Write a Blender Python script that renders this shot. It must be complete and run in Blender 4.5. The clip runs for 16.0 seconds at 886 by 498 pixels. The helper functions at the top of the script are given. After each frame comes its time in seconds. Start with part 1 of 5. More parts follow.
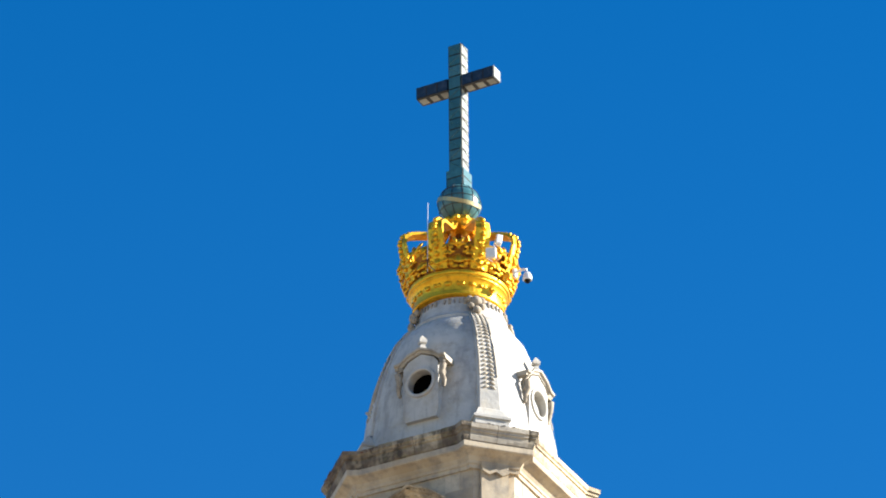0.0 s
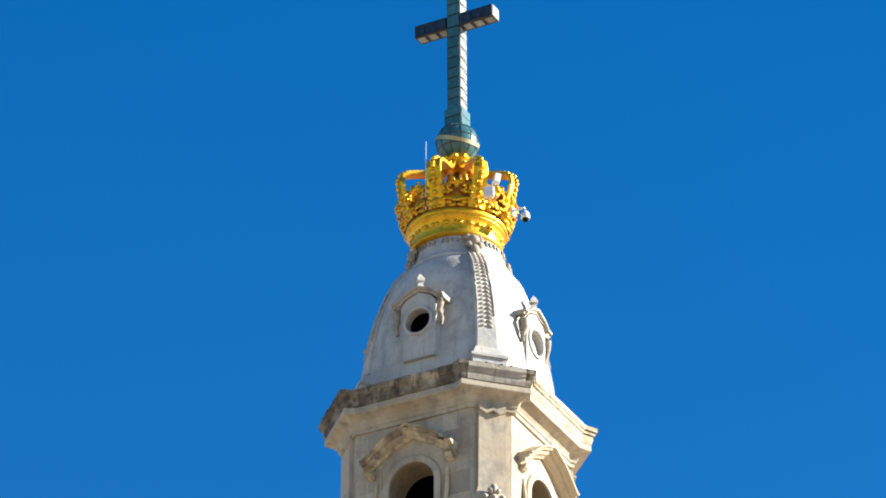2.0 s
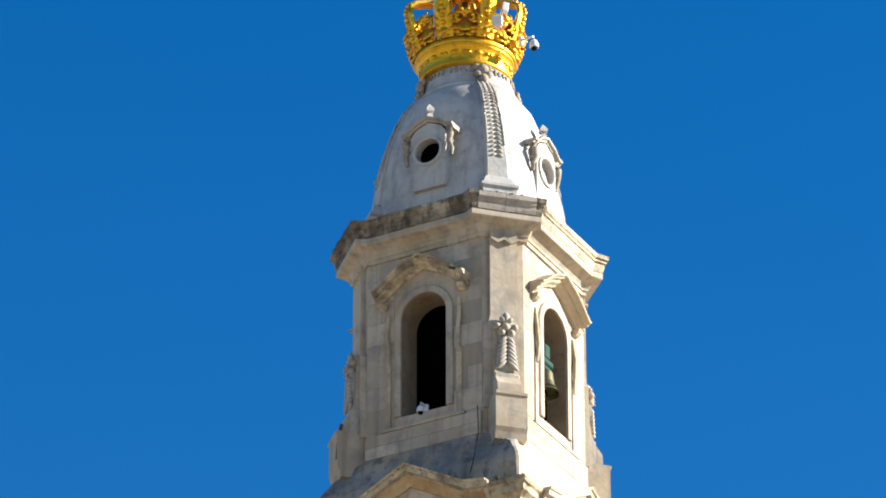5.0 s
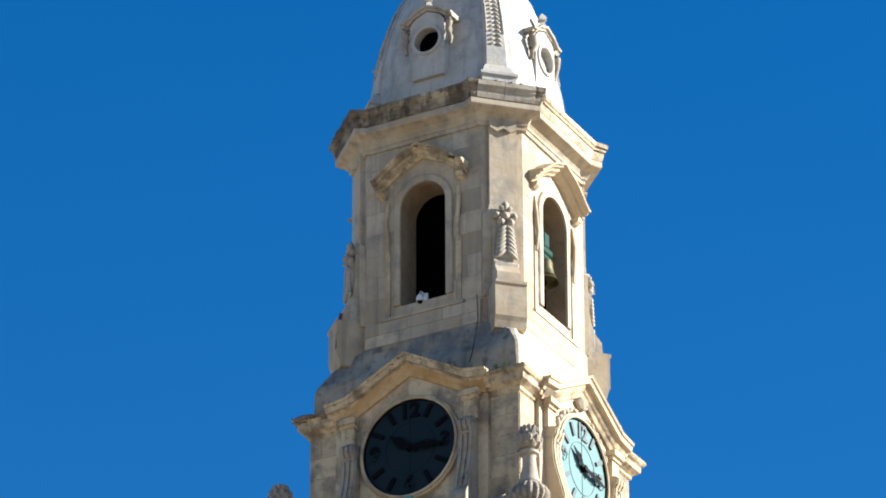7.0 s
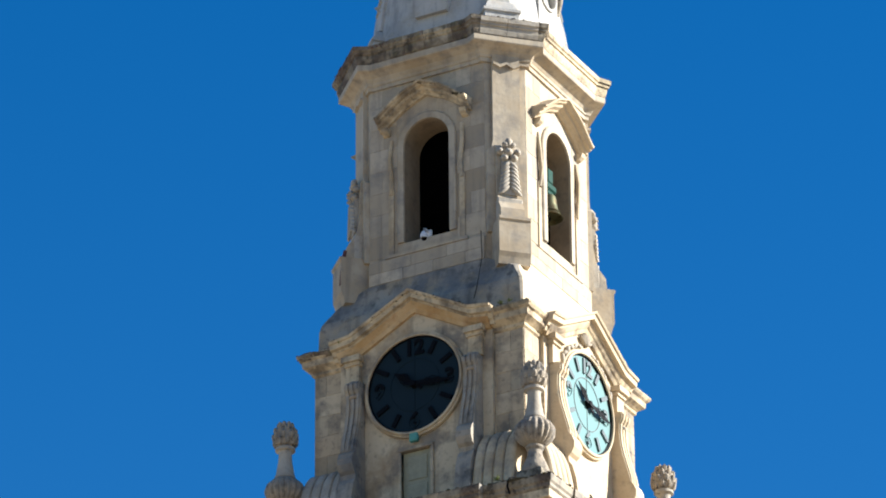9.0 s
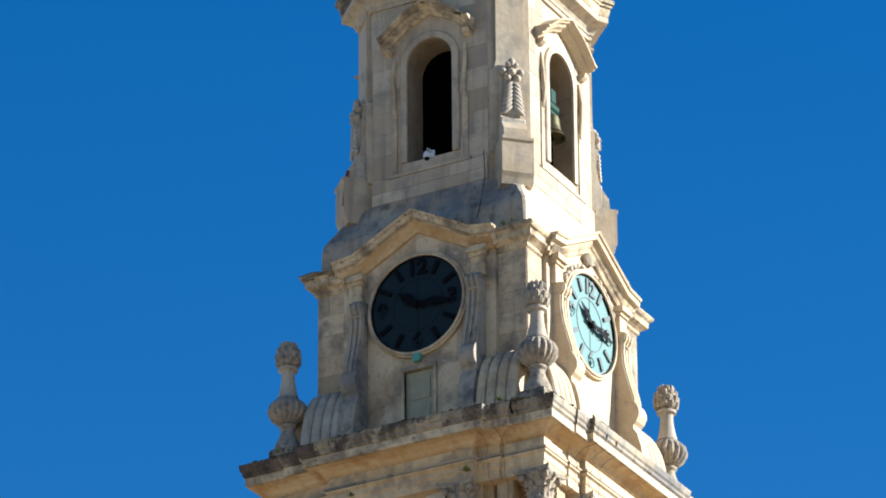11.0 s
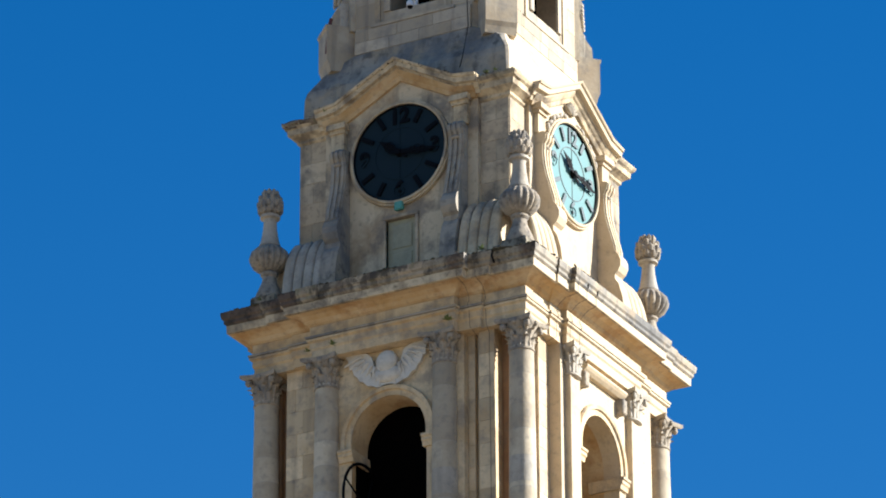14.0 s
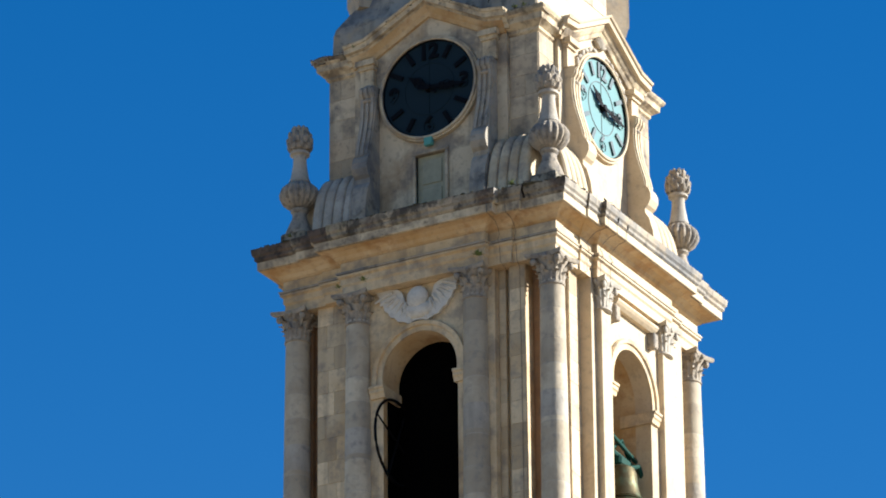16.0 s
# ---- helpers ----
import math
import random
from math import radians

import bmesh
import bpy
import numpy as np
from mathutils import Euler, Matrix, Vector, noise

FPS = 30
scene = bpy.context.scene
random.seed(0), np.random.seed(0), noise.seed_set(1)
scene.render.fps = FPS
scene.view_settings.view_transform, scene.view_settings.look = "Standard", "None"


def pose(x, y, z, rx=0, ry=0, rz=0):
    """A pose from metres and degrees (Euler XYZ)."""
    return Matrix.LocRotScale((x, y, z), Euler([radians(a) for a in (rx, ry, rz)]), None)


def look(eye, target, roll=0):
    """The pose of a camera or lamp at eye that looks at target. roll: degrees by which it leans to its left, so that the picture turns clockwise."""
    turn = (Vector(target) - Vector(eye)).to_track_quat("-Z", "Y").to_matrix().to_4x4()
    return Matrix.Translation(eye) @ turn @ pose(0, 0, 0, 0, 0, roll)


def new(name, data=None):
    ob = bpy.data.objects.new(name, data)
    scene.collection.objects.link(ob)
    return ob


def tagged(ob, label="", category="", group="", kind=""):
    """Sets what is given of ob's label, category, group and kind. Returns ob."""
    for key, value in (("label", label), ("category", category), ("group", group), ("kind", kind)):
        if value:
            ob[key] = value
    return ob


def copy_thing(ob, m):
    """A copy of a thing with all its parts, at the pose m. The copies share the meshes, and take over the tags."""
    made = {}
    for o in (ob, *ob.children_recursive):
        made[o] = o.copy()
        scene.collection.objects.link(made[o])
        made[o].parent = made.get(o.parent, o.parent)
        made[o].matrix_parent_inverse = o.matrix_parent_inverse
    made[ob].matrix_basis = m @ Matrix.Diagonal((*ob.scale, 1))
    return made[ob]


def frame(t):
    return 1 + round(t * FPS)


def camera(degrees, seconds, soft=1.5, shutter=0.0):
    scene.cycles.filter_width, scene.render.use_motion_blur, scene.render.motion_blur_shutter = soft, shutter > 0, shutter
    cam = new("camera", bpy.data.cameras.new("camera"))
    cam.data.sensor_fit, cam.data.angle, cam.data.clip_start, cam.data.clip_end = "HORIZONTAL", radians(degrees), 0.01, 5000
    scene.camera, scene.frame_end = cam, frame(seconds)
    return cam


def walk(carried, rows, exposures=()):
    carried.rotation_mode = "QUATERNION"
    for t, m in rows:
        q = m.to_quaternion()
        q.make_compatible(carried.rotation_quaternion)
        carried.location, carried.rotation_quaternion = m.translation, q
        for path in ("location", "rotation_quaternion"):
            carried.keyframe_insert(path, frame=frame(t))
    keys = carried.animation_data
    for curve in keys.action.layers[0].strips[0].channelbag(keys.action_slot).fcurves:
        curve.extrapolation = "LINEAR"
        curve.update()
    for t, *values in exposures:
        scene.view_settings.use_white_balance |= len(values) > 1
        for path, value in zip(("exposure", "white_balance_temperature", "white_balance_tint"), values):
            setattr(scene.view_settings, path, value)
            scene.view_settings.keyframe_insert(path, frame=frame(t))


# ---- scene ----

# ---- camera: a long lens held at head height in the square, tilting down the tower ----
cam = camera(10.0, 16.0, soft=1.88)
EYE = Vector((43.897, -81.434, 1.6))
ROWS = [  # seconds, yaw, pitch, roll in degrees
    (0.0, 28.581, 31.750, 0.42),
    (0.5, 28.577, 31.654, 0.35),
    (1.0, 28.579, 31.553, 0.41),
    (1.5, 28.578, 31.358, 0.35),
    (2.0, 28.546, 31.054, 0.58),
    (2.5, 28.517, 30.674, 0.23),
    (3.0, 28.515, 30.123, 0.08),
    (3.5, 28.547, 29.772, 0.11),
    (3.7, 28.562, 29.622, -0.01),
    (5.8, 28.712, 28.659, -0.22),
    (6.0, 28.712, 28.456, -0.31),
    (6.5, 28.709, 28.119, -0.26),
    (7.0, 28.663, 27.874, -0.21),
    (7.5, 28.661, 27.687, -0.05),
    (8.0, 28.672, 27.543, -0.30),
    (8.5, 28.690, 27.346, -0.45),
    (9.0, 28.717, 27.157, -0.51),
    (11.5, 28.832, 25.893, -0.33),
    (12.0, 28.846, 25.477, -0.18),
    (12.5, 28.831, 25.158, -0.35),
    (13.0, 28.799, 24.905, -0.35),
    (13.5, 28.673, 24.644, -0.23),
    (14.0, 28.551, 24.540, -0.22),
    (14.5, 28.495, 24.477, -0.31),
    (15.0, 28.540, 24.285, -0.43),
    (15.5, 28.669, 24.086, -0.51),
    (16.0, 28.930, 23.811, -0.48)
]


def aim(yaw, pitch, roll):
    y, p = radians(yaw), radians(pitch)
    way = Vector((-math.sin(y) * math.cos(p), math.cos(y) * math.cos(p), math.sin(p)))
    return look(EYE, EYE + 100 * way, roll)


walk(cam, [(t, aim(yaw, pitch, roll)) for t, yaw, pitch, roll in ROWS],
     exposures=[(0.0, 1.94, 6500, 10), (3.5, 1.76, 6450, 10), (9.0, 1.62, 6300, 10), (16.0, 1.50, 6150, 10)])

# ---- light: low morning sun along the shaded front, deep blue sky ----
SUN_AZ, SUN_EL = 30.5, 25.0     # degrees from +x towards +y, and above the horizon
world = bpy.data.worlds.new("sky")
scene.world = world
world.use_nodes = True
wn, wl = world.node_tree.nodes, world.node_tree.links
wn.clear()
sky = wn.new("ShaderNodeTexSky")
sky.sky_type, sky.sun_disc = "NISHITA", False
sky.sun_elevation, sky.sun_rotation = radians(SUN_EL), radians(90 - SUN_AZ)
sky.altitude, sky.air_density, sky.dust_density, sky.ozone_density = 350, 1.0, 0.0, 3.0
tone = wn.new("ShaderNodeHueSaturation")
tone.inputs["Saturation"].default_value, tone.inputs["Value"].default_value = 1.385, 1.2
tone.inputs["Hue"].default_value = 0.506
bg = wn.new("ShaderNodeBackground")
bg.inputs["Strength"].default_value = 0.0425
wo = wn.new("ShaderNodeOutputWorld")
wl.new(sky.outputs[0], tone.inputs["Color"])
wl.new(tone.outputs[0], bg.inputs[0])
wl.new(bg.outputs[0], wo.inputs[0])
sun = new("sun", bpy.data.lights.new("sun", "SUN"))
sun.data.energy, sun.data.angle, sun.data.color = 4.5, radians(0.53), (1.0, 0.95, 0.86)
_d = Vector((math.cos(radians(SUN_EL)) * math.cos(radians(SUN_AZ)), math.cos(radians(SUN_EL)) * math.sin(radians(SUN_AZ)), math.sin(radians(SUN_EL))))
sun.matrix_world = look(_d * 200, (0, 0, 0))


# ---- materials ----
def material(name, base, rough=0.8, metal=0.0, spots=(), bump=0.0, bump_scale=12.0, vary=0.0, streak=0.0, streak_col=(0.1, 0.09, 0.08), hue=None):
    """spots: rows of (noise scale, low, high, colour, amount). vary: lightness from object to object. streak: rain streaks."""
    m = bpy.data.materials.new(name)
    m.use_nodes = True
    n, l = m.node_tree.nodes, m.node_tree.links
    b = n["Principled BSDF"]
    b.inputs["Roughness"].default_value, b.inputs["Metallic"].default_value = rough, metal
    geo = n.new("ShaderNodeNewGeometry")
    col = n.new("ShaderNodeRGB")
    col.outputs[0].default_value = (*base, 1)
    out = col.outputs[0]

    def mixed(out, other, fac, kind="MIX"):
        mx = n.new("ShaderNodeMix")
        mx.data_type, mx.blend_type = "RGBA", kind
        if hasattr(fac, "links"):
            l.new(fac, mx.inputs[0])
        else:
            mx.inputs[0].default_value = fac
        l.new(out, mx.inputs[6])
        if hasattr(other, "links"):
            l.new(other, mx.inputs[7])
        else:
            mx.inputs[7].default_value = (*other, 1)
        return mx.outputs[2]

    def ramp(src, lo, hi, amount):
        mr = n.new("ShaderNodeMapRange")
        mr.inputs[1].default_value, mr.inputs[2].default_value = lo, hi
        mr.inputs[3].default_value, mr.inputs[4].default_value = 0, amount
        l.new(src, mr.inputs[0])
        return mr.outputs[0]

    if vary or hue:
        info = n.new("ShaderNodeObjectInfo")
        if hue:
            out = mixed(out, hue, ramp(info.outputs["Random"], 0.45, 1.0, 0.75))
        hs = n.new("ShaderNodeHueSaturation")
        mr = n.new("ShaderNodeMapRange")
        mr.inputs[3].default_value, mr.inputs[4].default_value = 1 - vary, 1 + 0.6 * vary
        mul = n.new("ShaderNodeMath")
        mul.operation = "MULTIPLY"
        mul.inputs[1].default_value = 7.31
        fr = n.new("ShaderNodeMath")
        fr.operation = "FRACT"
        l.new(info.outputs["Random"], mul.inputs[0])
        l.new(mul.outputs[0], fr.inputs[0])
        l.new(fr.outputs[0], mr.inputs[0])
        l.new(mr.outputs[0], hs.inputs["Value"])
        l.new(out, hs.inputs["Color"])
        out = hs.outputs[0]
    for scale, lo, hi, colour, amount in spots:
        nz = n.new("ShaderNodeTexNoise")
        nz.inputs["Scale"].default_value, nz.inputs["Detail"].default_value, nz.inputs["Roughness"].default_value = scale, 8, 0.62
        l.new(geo.outputs["Position"], nz.inputs["Vector"])
        if "limestone" in name or "render" in name:    # old stone: crisp edges to its stains
            hi, amount = lo + 0.85 * (hi - lo), min(0.95, 1.15 * amount)
        out = mixed(out, colour, ramp(nz.outputs[0], lo, hi, amount))
    if streak:
        mp = n.new("ShaderNodeMapping")
        mp.inputs["Scale"].default_value = (5.0, 5.0, 0.5)
        nz = n.new("ShaderNodeTexNoise")
        nz.inputs["Scale"].default_value, nz.inputs["Detail"].default_value = 1.0, 6
        l.new(geo.outputs["Position"], mp.inputs[0])
        l.new(mp.outputs[0], nz.inputs["Vector"])
        out = mixed(out, streak_col, ramp(nz.outputs[0], 0.52, 0.74, streak))
    l.new(out, b.inputs["Base Color"])
    if bump:
        nz = n.new("ShaderNodeTexNoise")
        nz.inputs["Scale"].default_value, nz.inputs["Detail"].default_value = bump_scale, 9
        l.new(geo.outputs["Position"], nz.inputs["Vector"])
        bp = n.new("ShaderNodeBump")
        bp.inputs["Strength"].default_value, bp.inputs["Distance"].default_value = bump, 0.03
        l.new(nz.outputs[0], bp.inputs["Height"])
        l.new(bp.outputs[0], b.inputs["Normal"])
    return m


OCHRE, GREY, SOOT = (0.30, 0.205, 0.105), (0.15, 0.14, 0.128), (0.022, 0.019, 0.016)
STONE = material("limestone", (0.54, 0.435, 0.285), 0.85, spots=((0.8, 0.47, 0.66, OCHRE, 0.6), (2.1, 0.5, 0.68, GREY, 0.6), (9, 0.55, 0.8, GREY, 0.4), (30, 0.55, 0.8, (0.15, 0.12, 0.08), 0.35)), bump=0.35, streak=0.45, streak_col=(0.11, 0.1, 0.088))
BLOCK = material("limestone_block", (0.52, 0.425, 0.29), 0.85, vary=0.36, hue=OCHRE, spots=((1.0, 0.48, 0.68, OCHRE, 0.5), (2.4, 0.5, 0.7, GREY, 0.6), (14, 0.55, 0.8, GREY, 0.45)), bump=0.4, streak=0.4, streak_col=(0.11, 0.1, 0.088))
WARM = material("ochre_limestone", (0.61, 0.47, 0.285), 0.85, spots=((0.7, 0.45, 0.66, (0.42, 0.27, 0.12), 0.65), (2.1, 0.5, 0.68, GREY, 0.5), (9, 0.55, 0.8, GREY, 0.4), (30, 0.55, 0.8, (0.15, 0.12, 0.08), 0.35)), bump=0.35, streak=0.45, streak_col=(0.12, 0.1, 0.08))
WARM_BLOCK = material("ochre_limestone_block", (0.60, 0.465, 0.285), 0.85, vary=0.3, hue=(0.42, 0.31, 0.18), spots=((1.0, 0.48, 0.68, (0.42, 0.27, 0.12), 0.5), (2.4, 0.5, 0.7, GREY, 0.5), (14, 0.55, 0.8, GREY, 0.45)), bump=0.4, streak=0.4, streak_col=(0.12, 0.1, 0.08))
# russet stain, with the shade of the corner recesses put into the colour
RUSSET = material("russet_shade_limestone", (0.30, 0.17, 0.08), 0.9, spots=((1.2, 0.45, 0.68, (0.2, 0.1, 0.045), 0.6), (6, 0.5, 0.75, (0.16, 0.12, 0.08), 0.5)), bump=0.4)
COOL = material("grey_limestone", (0.44, 0.37, 0.27), 0.85, spots=((0.8, 0.47, 0.66, (0.33, 0.25, 0.155), 0.6), (2.1, 0.5, 0.68, (0.2, 0.185, 0.165), 0.55), (9, 0.55, 0.8, (0.18, 0.17, 0.15), 0.4)), bump=0.18, streak=0.5, streak_col=(0.11, 0.1, 0.09))
COOL_BLOCK = material("grey_limestone_block", (0.45, 0.375, 0.275), 0.85, vary=0.2, hue=(0.34, 0.27, 0.18), spots=((1.0, 0.48, 0.68, (0.34, 0.26, 0.16), 0.5), (2.4, 0.5, 0.7, (0.2, 0.185, 0.165), 0.5), (14, 0.55, 0.8, (0.18, 0.17, 0.15), 0.4)), bump=0.2, streak=0.45, streak_col=(0.11, 0.1, 0.09))
PALE = material("pale_limestone", (0.40, 0.355, 0.285), 0.8, spots=((1.3, 0.45, 0.68, (0.26, 0.215, 0.155), 0.6), (6, 0.52, 0.75, (0.15, 0.143, 0.135), 0.55), (25, 0.55, 0.8, (0.2, 0.18, 0.14), 0.35)), bump=0.3, streak=0.45, streak_col=(0.12, 0.115, 0.108))
GRIMY = material("sooty_limestone", (0.54, 0.44, 0.295), 0.88, spots=((0.9, 0.47, 0.66, (0.24, 0.15, 0.07), 0.6), (1.5, 0.48, 0.62, (0.14, 0.12, 0.1), 0.6), (8, 0.55, 0.8, (0.1, 0.09, 0.08), 0.45)), bump=0.4, streak=0.55, streak_col=(0.07, 0.063, 0.055))
GRIMY_BLOCK = material("sooty_limestone_block", (0.50, 0.40, 0.265), 0.88, vary=0.3, hue=(0.36, 0.27, 0.17), spots=((1.7, 0.47, 0.66, (0.10, 0.092, 0.082), 0.65), (12, 0.55, 0.8, (0.08, 0.074, 0.066), 0.5)), bump=0.4, streak=0.5, streak_col=(0.07, 0.063, 0.055))
STAINED = material("rain_stained_limestone", (0.55, 0.445, 0.29), 0.9, spots=((0.9, 0.45, 0.68, OCHRE, 0.55), (1.6, 0.5, 0.64, (0.11, 0.08, 0.055), 0.6), (2.4, 0.5, 0.68, (0.12, 0.098, 0.075), 0.6), (9, 0.54, 0.72, (0.06, 0.052, 0.042), 0.55)), bump=0.55, bump_scale=10, streak=0.55, streak_col=(0.08, 0.065, 0.05))
DOMEWHITE = material("whitened_dome_render", (0.46, 0.44, 0.40), 0.75, spots=((0.8, 0.47, 0.64, (0.27, 0.265, 0.25), 0.6), (2.4, 0.5, 0.68, (0.36, 0.31, 0.23), 0.45), (5, 0.54, 0.74, (0.18, 0.177, 0.17), 0.45), (24, 0.55, 0.8, (0.28, 0.26, 0.22), 0.35)), bump=0.3, streak=0.6, streak_col=(0.17, 0.17, 0.165))
DRUM = material("column_drum_limestone", (0.47, 0.395, 0.28), 0.8, vary=0.26, hue=(0.37, 0.3, 0.205), spots=((1.6, 0.45, 0.68, (0.26, 0.2, 0.13), 0.5), (6, 0.52, 0.75, (0.15, 0.143, 0.135), 0.5)), bump=0.3, streak=0.3, streak_col=(0.12, 0.115, 0.108))
WORN = material("weathered_limestone", (0.25, 0.22, 0.165), 0.92, spots=((0.8, 0.42, 0.66, OCHRE, 0.4), (0.9, 0.44, 0.56, (0.085, 0.055, 0.04), 0.8), (4.2, 0.5, 0.6, SOOT, 0.68), (14, 0.5, 0.7, (0.10, 0.09, 0.065), 0.5)), bump=0.8, bump_scale=8, streak=0.85, streak_col=(0.045, 0.038, 0.03))
CARVED = material("carved_limestone", (0.31, 0.26, 0.195), 0.9, spots=((3, 0.48, 0.68, GREY, 0.65), (11, 0.5, 0.7, (0.075, 0.064, 0.05), 0.65)), bump=0.5, bump_scale=16)
# fewer stains, and the sunlight of the east side put into the colour
SUNLIT = material("sunlit_side_limestone", (0.51, 0.41, 0.275), 0.85, spots=((0.9, 0.5, 0.7, OCHRE, 0.35), (5, 0.54, 0.75, GREY, 0.4), (18, 0.56, 0.8, GREY, 0.35)), bump=0.3, streak=0.2, streak_col=(0.2, 0.16, 0.11))
# ochre patina plus the warm light off the ground, put into the colour
BED = material("ochre_bounce_limestone", (0.44, 0.28, 0.12), 0.9, spots=((0.7, 0.45, 0.64, (0.56, 0.42, 0.25), 0.7), (2.6, 0.5, 0.68, (0.33, 0.17, 0.06), 0.6), (9, 0.54, 0.75, (0.16, 0.12, 0.08), 0.4)), bump=0.35)
LEDGE = material("slate_grey_limestone", (0.32, 0.28, 0.22), 0.9, spots=((0.8, 0.46, 0.62, (0.13, 0.13, 0.128), 0.75), (1.9, 0.5, 0.68, (0.36, 0.27, 0.16), 0.6), (3.4, 0.54, 0.68, (0.06, 0.055, 0.05), 0.6), (14, 0.55, 0.8, (0.1, 0.09, 0.075), 0.4)), bump=0.45, bump_scale=10, streak=0.7, streak_col=(0.085, 0.08, 0.074))
TOPSTONE = material("cornice_block_limestone", (0.44, 0.37, 0.26), 0.92, vary=0.5, hue=(0.15, 0.105, 0.07), spots=((1.1, 0.46, 0.6, (0.075, 0.05, 0.036), 0.7), (4.2, 0.5, 0.62, SOOT, 0.65), (9, 0.5, 0.68, (0.19, 0.17, 0.08), 0.45)), bump=0.8, bump_scale=8, streak=0.75, streak_col=(0.05, 0.042, 0.033))
# near black: the shade inside the openings put into a colour
INNER_SHADE = material("inner_shade_black", (0.0012, 0.0011, 0.001), 0.9, spots=((5, 0.4, 0.7, (0.0018, 0.0016, 0.0014), 0.7),), bump=0.3)
GOLD = material("gilded_bronze", (0.80, 0.43, 0.02), 0.4, 0.8, spots=((7, 0.5, 0.7, (0.42, 0.17, 0.008), 0.6), (26, 0.54, 0.72, (0.28, 0.1, 0.006), 0.5)), bump=0.35, bump_scale=14)
# darker gilding: shade behind the leaves put into the colour; also the brown post
SHADE_GOLD = material("shade_darkened_gilding", (0.30, 0.12, 0.012), 0.55, 0.7, spots=((8, 0.45, 0.65, (0.12, 0.045, 0.006), 0.8),), bump=0.5, bump_scale=16)
VERDIGRIS = material("verdigris_stain", (0.09, 0.30, 0.25), 0.75, 0.1, spots=((9, 0.45, 0.7, (0.05, 0.17, 0.14), 0.6),), bump=0.3)
PATINA = material("green_bronze", (0.01, 0.05, 0.038), 0.7, 0.0, spots=((6, 0.45, 0.7, (0.02, 0.05, 0.04), 0.7),), bump=0.3)
BRONZE = material("bell_bronze", (0.075, 0.06, 0.028), 0.5, 0.7, spots=((5, 0.45, 0.7, (0.10, 0.15, 0.09), 0.7),), bump=0.2)
# brown stone tone, darkened further for the shade inside the windows
REVEAL = material("brown_shaded_reveal_limestone", (0.27, 0.205, 0.13), 0.9, spots=((1.2, 0.45, 0.66, (0.17, 0.12, 0.07), 0.6), (6, 0.52, 0.75, (0.09, 0.075, 0.06), 0.5)), bump=0.35)
CORD = material("faded_cable_sheath", (0.10, 0.082, 0.065), 0.8, spots=((9, 0.45, 0.75, (0.06, 0.05, 0.04), 0.6),))
IRON = material("black_iron", (0.005, 0.005, 0.006), 0.6, 0.4, spots=((8, 0.5, 0.8, (0.012, 0.01, 0.009), 0.6),))
INK = material("teal_numeral_paint", (0.018, 0.045, 0.05), 0.5, spots=((6, 0.45, 0.75, (0.03, 0.07, 0.075), 0.6),))
GLASSY = material("aqua_glass_block", (0.04, 0.14, 0.155), 0.28, 0.0, vary=0.35, hue=(0.07, 0.165, 0.175), spots=((5, 0.4, 0.75, (0.02, 0.085, 0.1), 0.6), (14, 0.45, 0.7, (0.015, 0.045, 0.055), 0.5)), bump=0.15)
DARKGLASS = material("smoked_glass_block", (0.012, 0.018, 0.026), 0.3, 0.0, vary=0.3, spots=((9, 0.48, 0.62, (0.05, 0.055, 0.065), 0.7),))
# the same glass with sunlight put into its colour; pale cells under the arms too
PALEGLASS = material("pale_lit_glass_block", (0.26, 0.27, 0.24), 0.3, 0.0, vary=0.3, spots=((6, 0.45, 0.7, (0.16, 0.15, 0.12), 0.6),))
WHITEWASH = material("bright_carved_limestone", (0.56, 0.515, 0.435), 0.85, spots=((3, 0.48, 0.7, (0.36, 0.32, 0.26), 0.6), (14, 0.52, 0.75, (0.25, 0.22, 0.18), 0.4)), bump=0.4)
FRAME = material("dark_cross_frame", (0.022, 0.03, 0.034), 0.5, 0.5, spots=((6, 0.45, 0.75, (0.13, 0.08, 0.05), 0.6),))
BRASS = material("dull_brass_band", (0.36, 0.32, 0.17), 0.45, 0.6, spots=((8, 0.45, 0.75, (0.35, 0.32, 0.2), 0.6),))
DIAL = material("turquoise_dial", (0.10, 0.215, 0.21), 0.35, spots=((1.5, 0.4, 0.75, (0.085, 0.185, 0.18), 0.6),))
# the same dial on the front, its shade put into the colour
SHADED_DIAL = material("shaded_dial", (0.009, 0.02, 0.028), 0.7, spots=((1.5, 0.4, 0.75, (0.014, 0.026, 0.034), 0.6),))
WHITE = material("white_plastic", (0.6, 0.61, 0.62), 0.4, spots=((6, 0.5, 0.8, (0.45, 0.45, 0.45), 0.4),))
PAINT = material("cream_door_paint", (0.30, 0.28, 0.18), 0.6, spots=((5, 0.45, 0.75, (0.16, 0.145, 0.09), 0.6),))
RUST = material("red_lead_paint", (0.10, 0.03, 0.025), 0.7, spots=((8, 0.45, 0.75, (0.12, 0.04, 0.03), 0.6),))
STEEL = material("galvanised_steel", (0.45, 0.46, 0.47), 0.4, 0.8, spots=((9, 0.5, 0.8, (0.3, 0.3, 0.3), 0.5),))
MOSS = material("dark_lichen", (0.045, 0.043, 0.03), 0.95, spots=((8, 0.45, 0.7, (0.11, 0.105, 0.06), 0.7), (30, 0.5, 0.7, (0.02, 0.018, 0.015), 0.6)), bump=0.6, bump_scale=40)
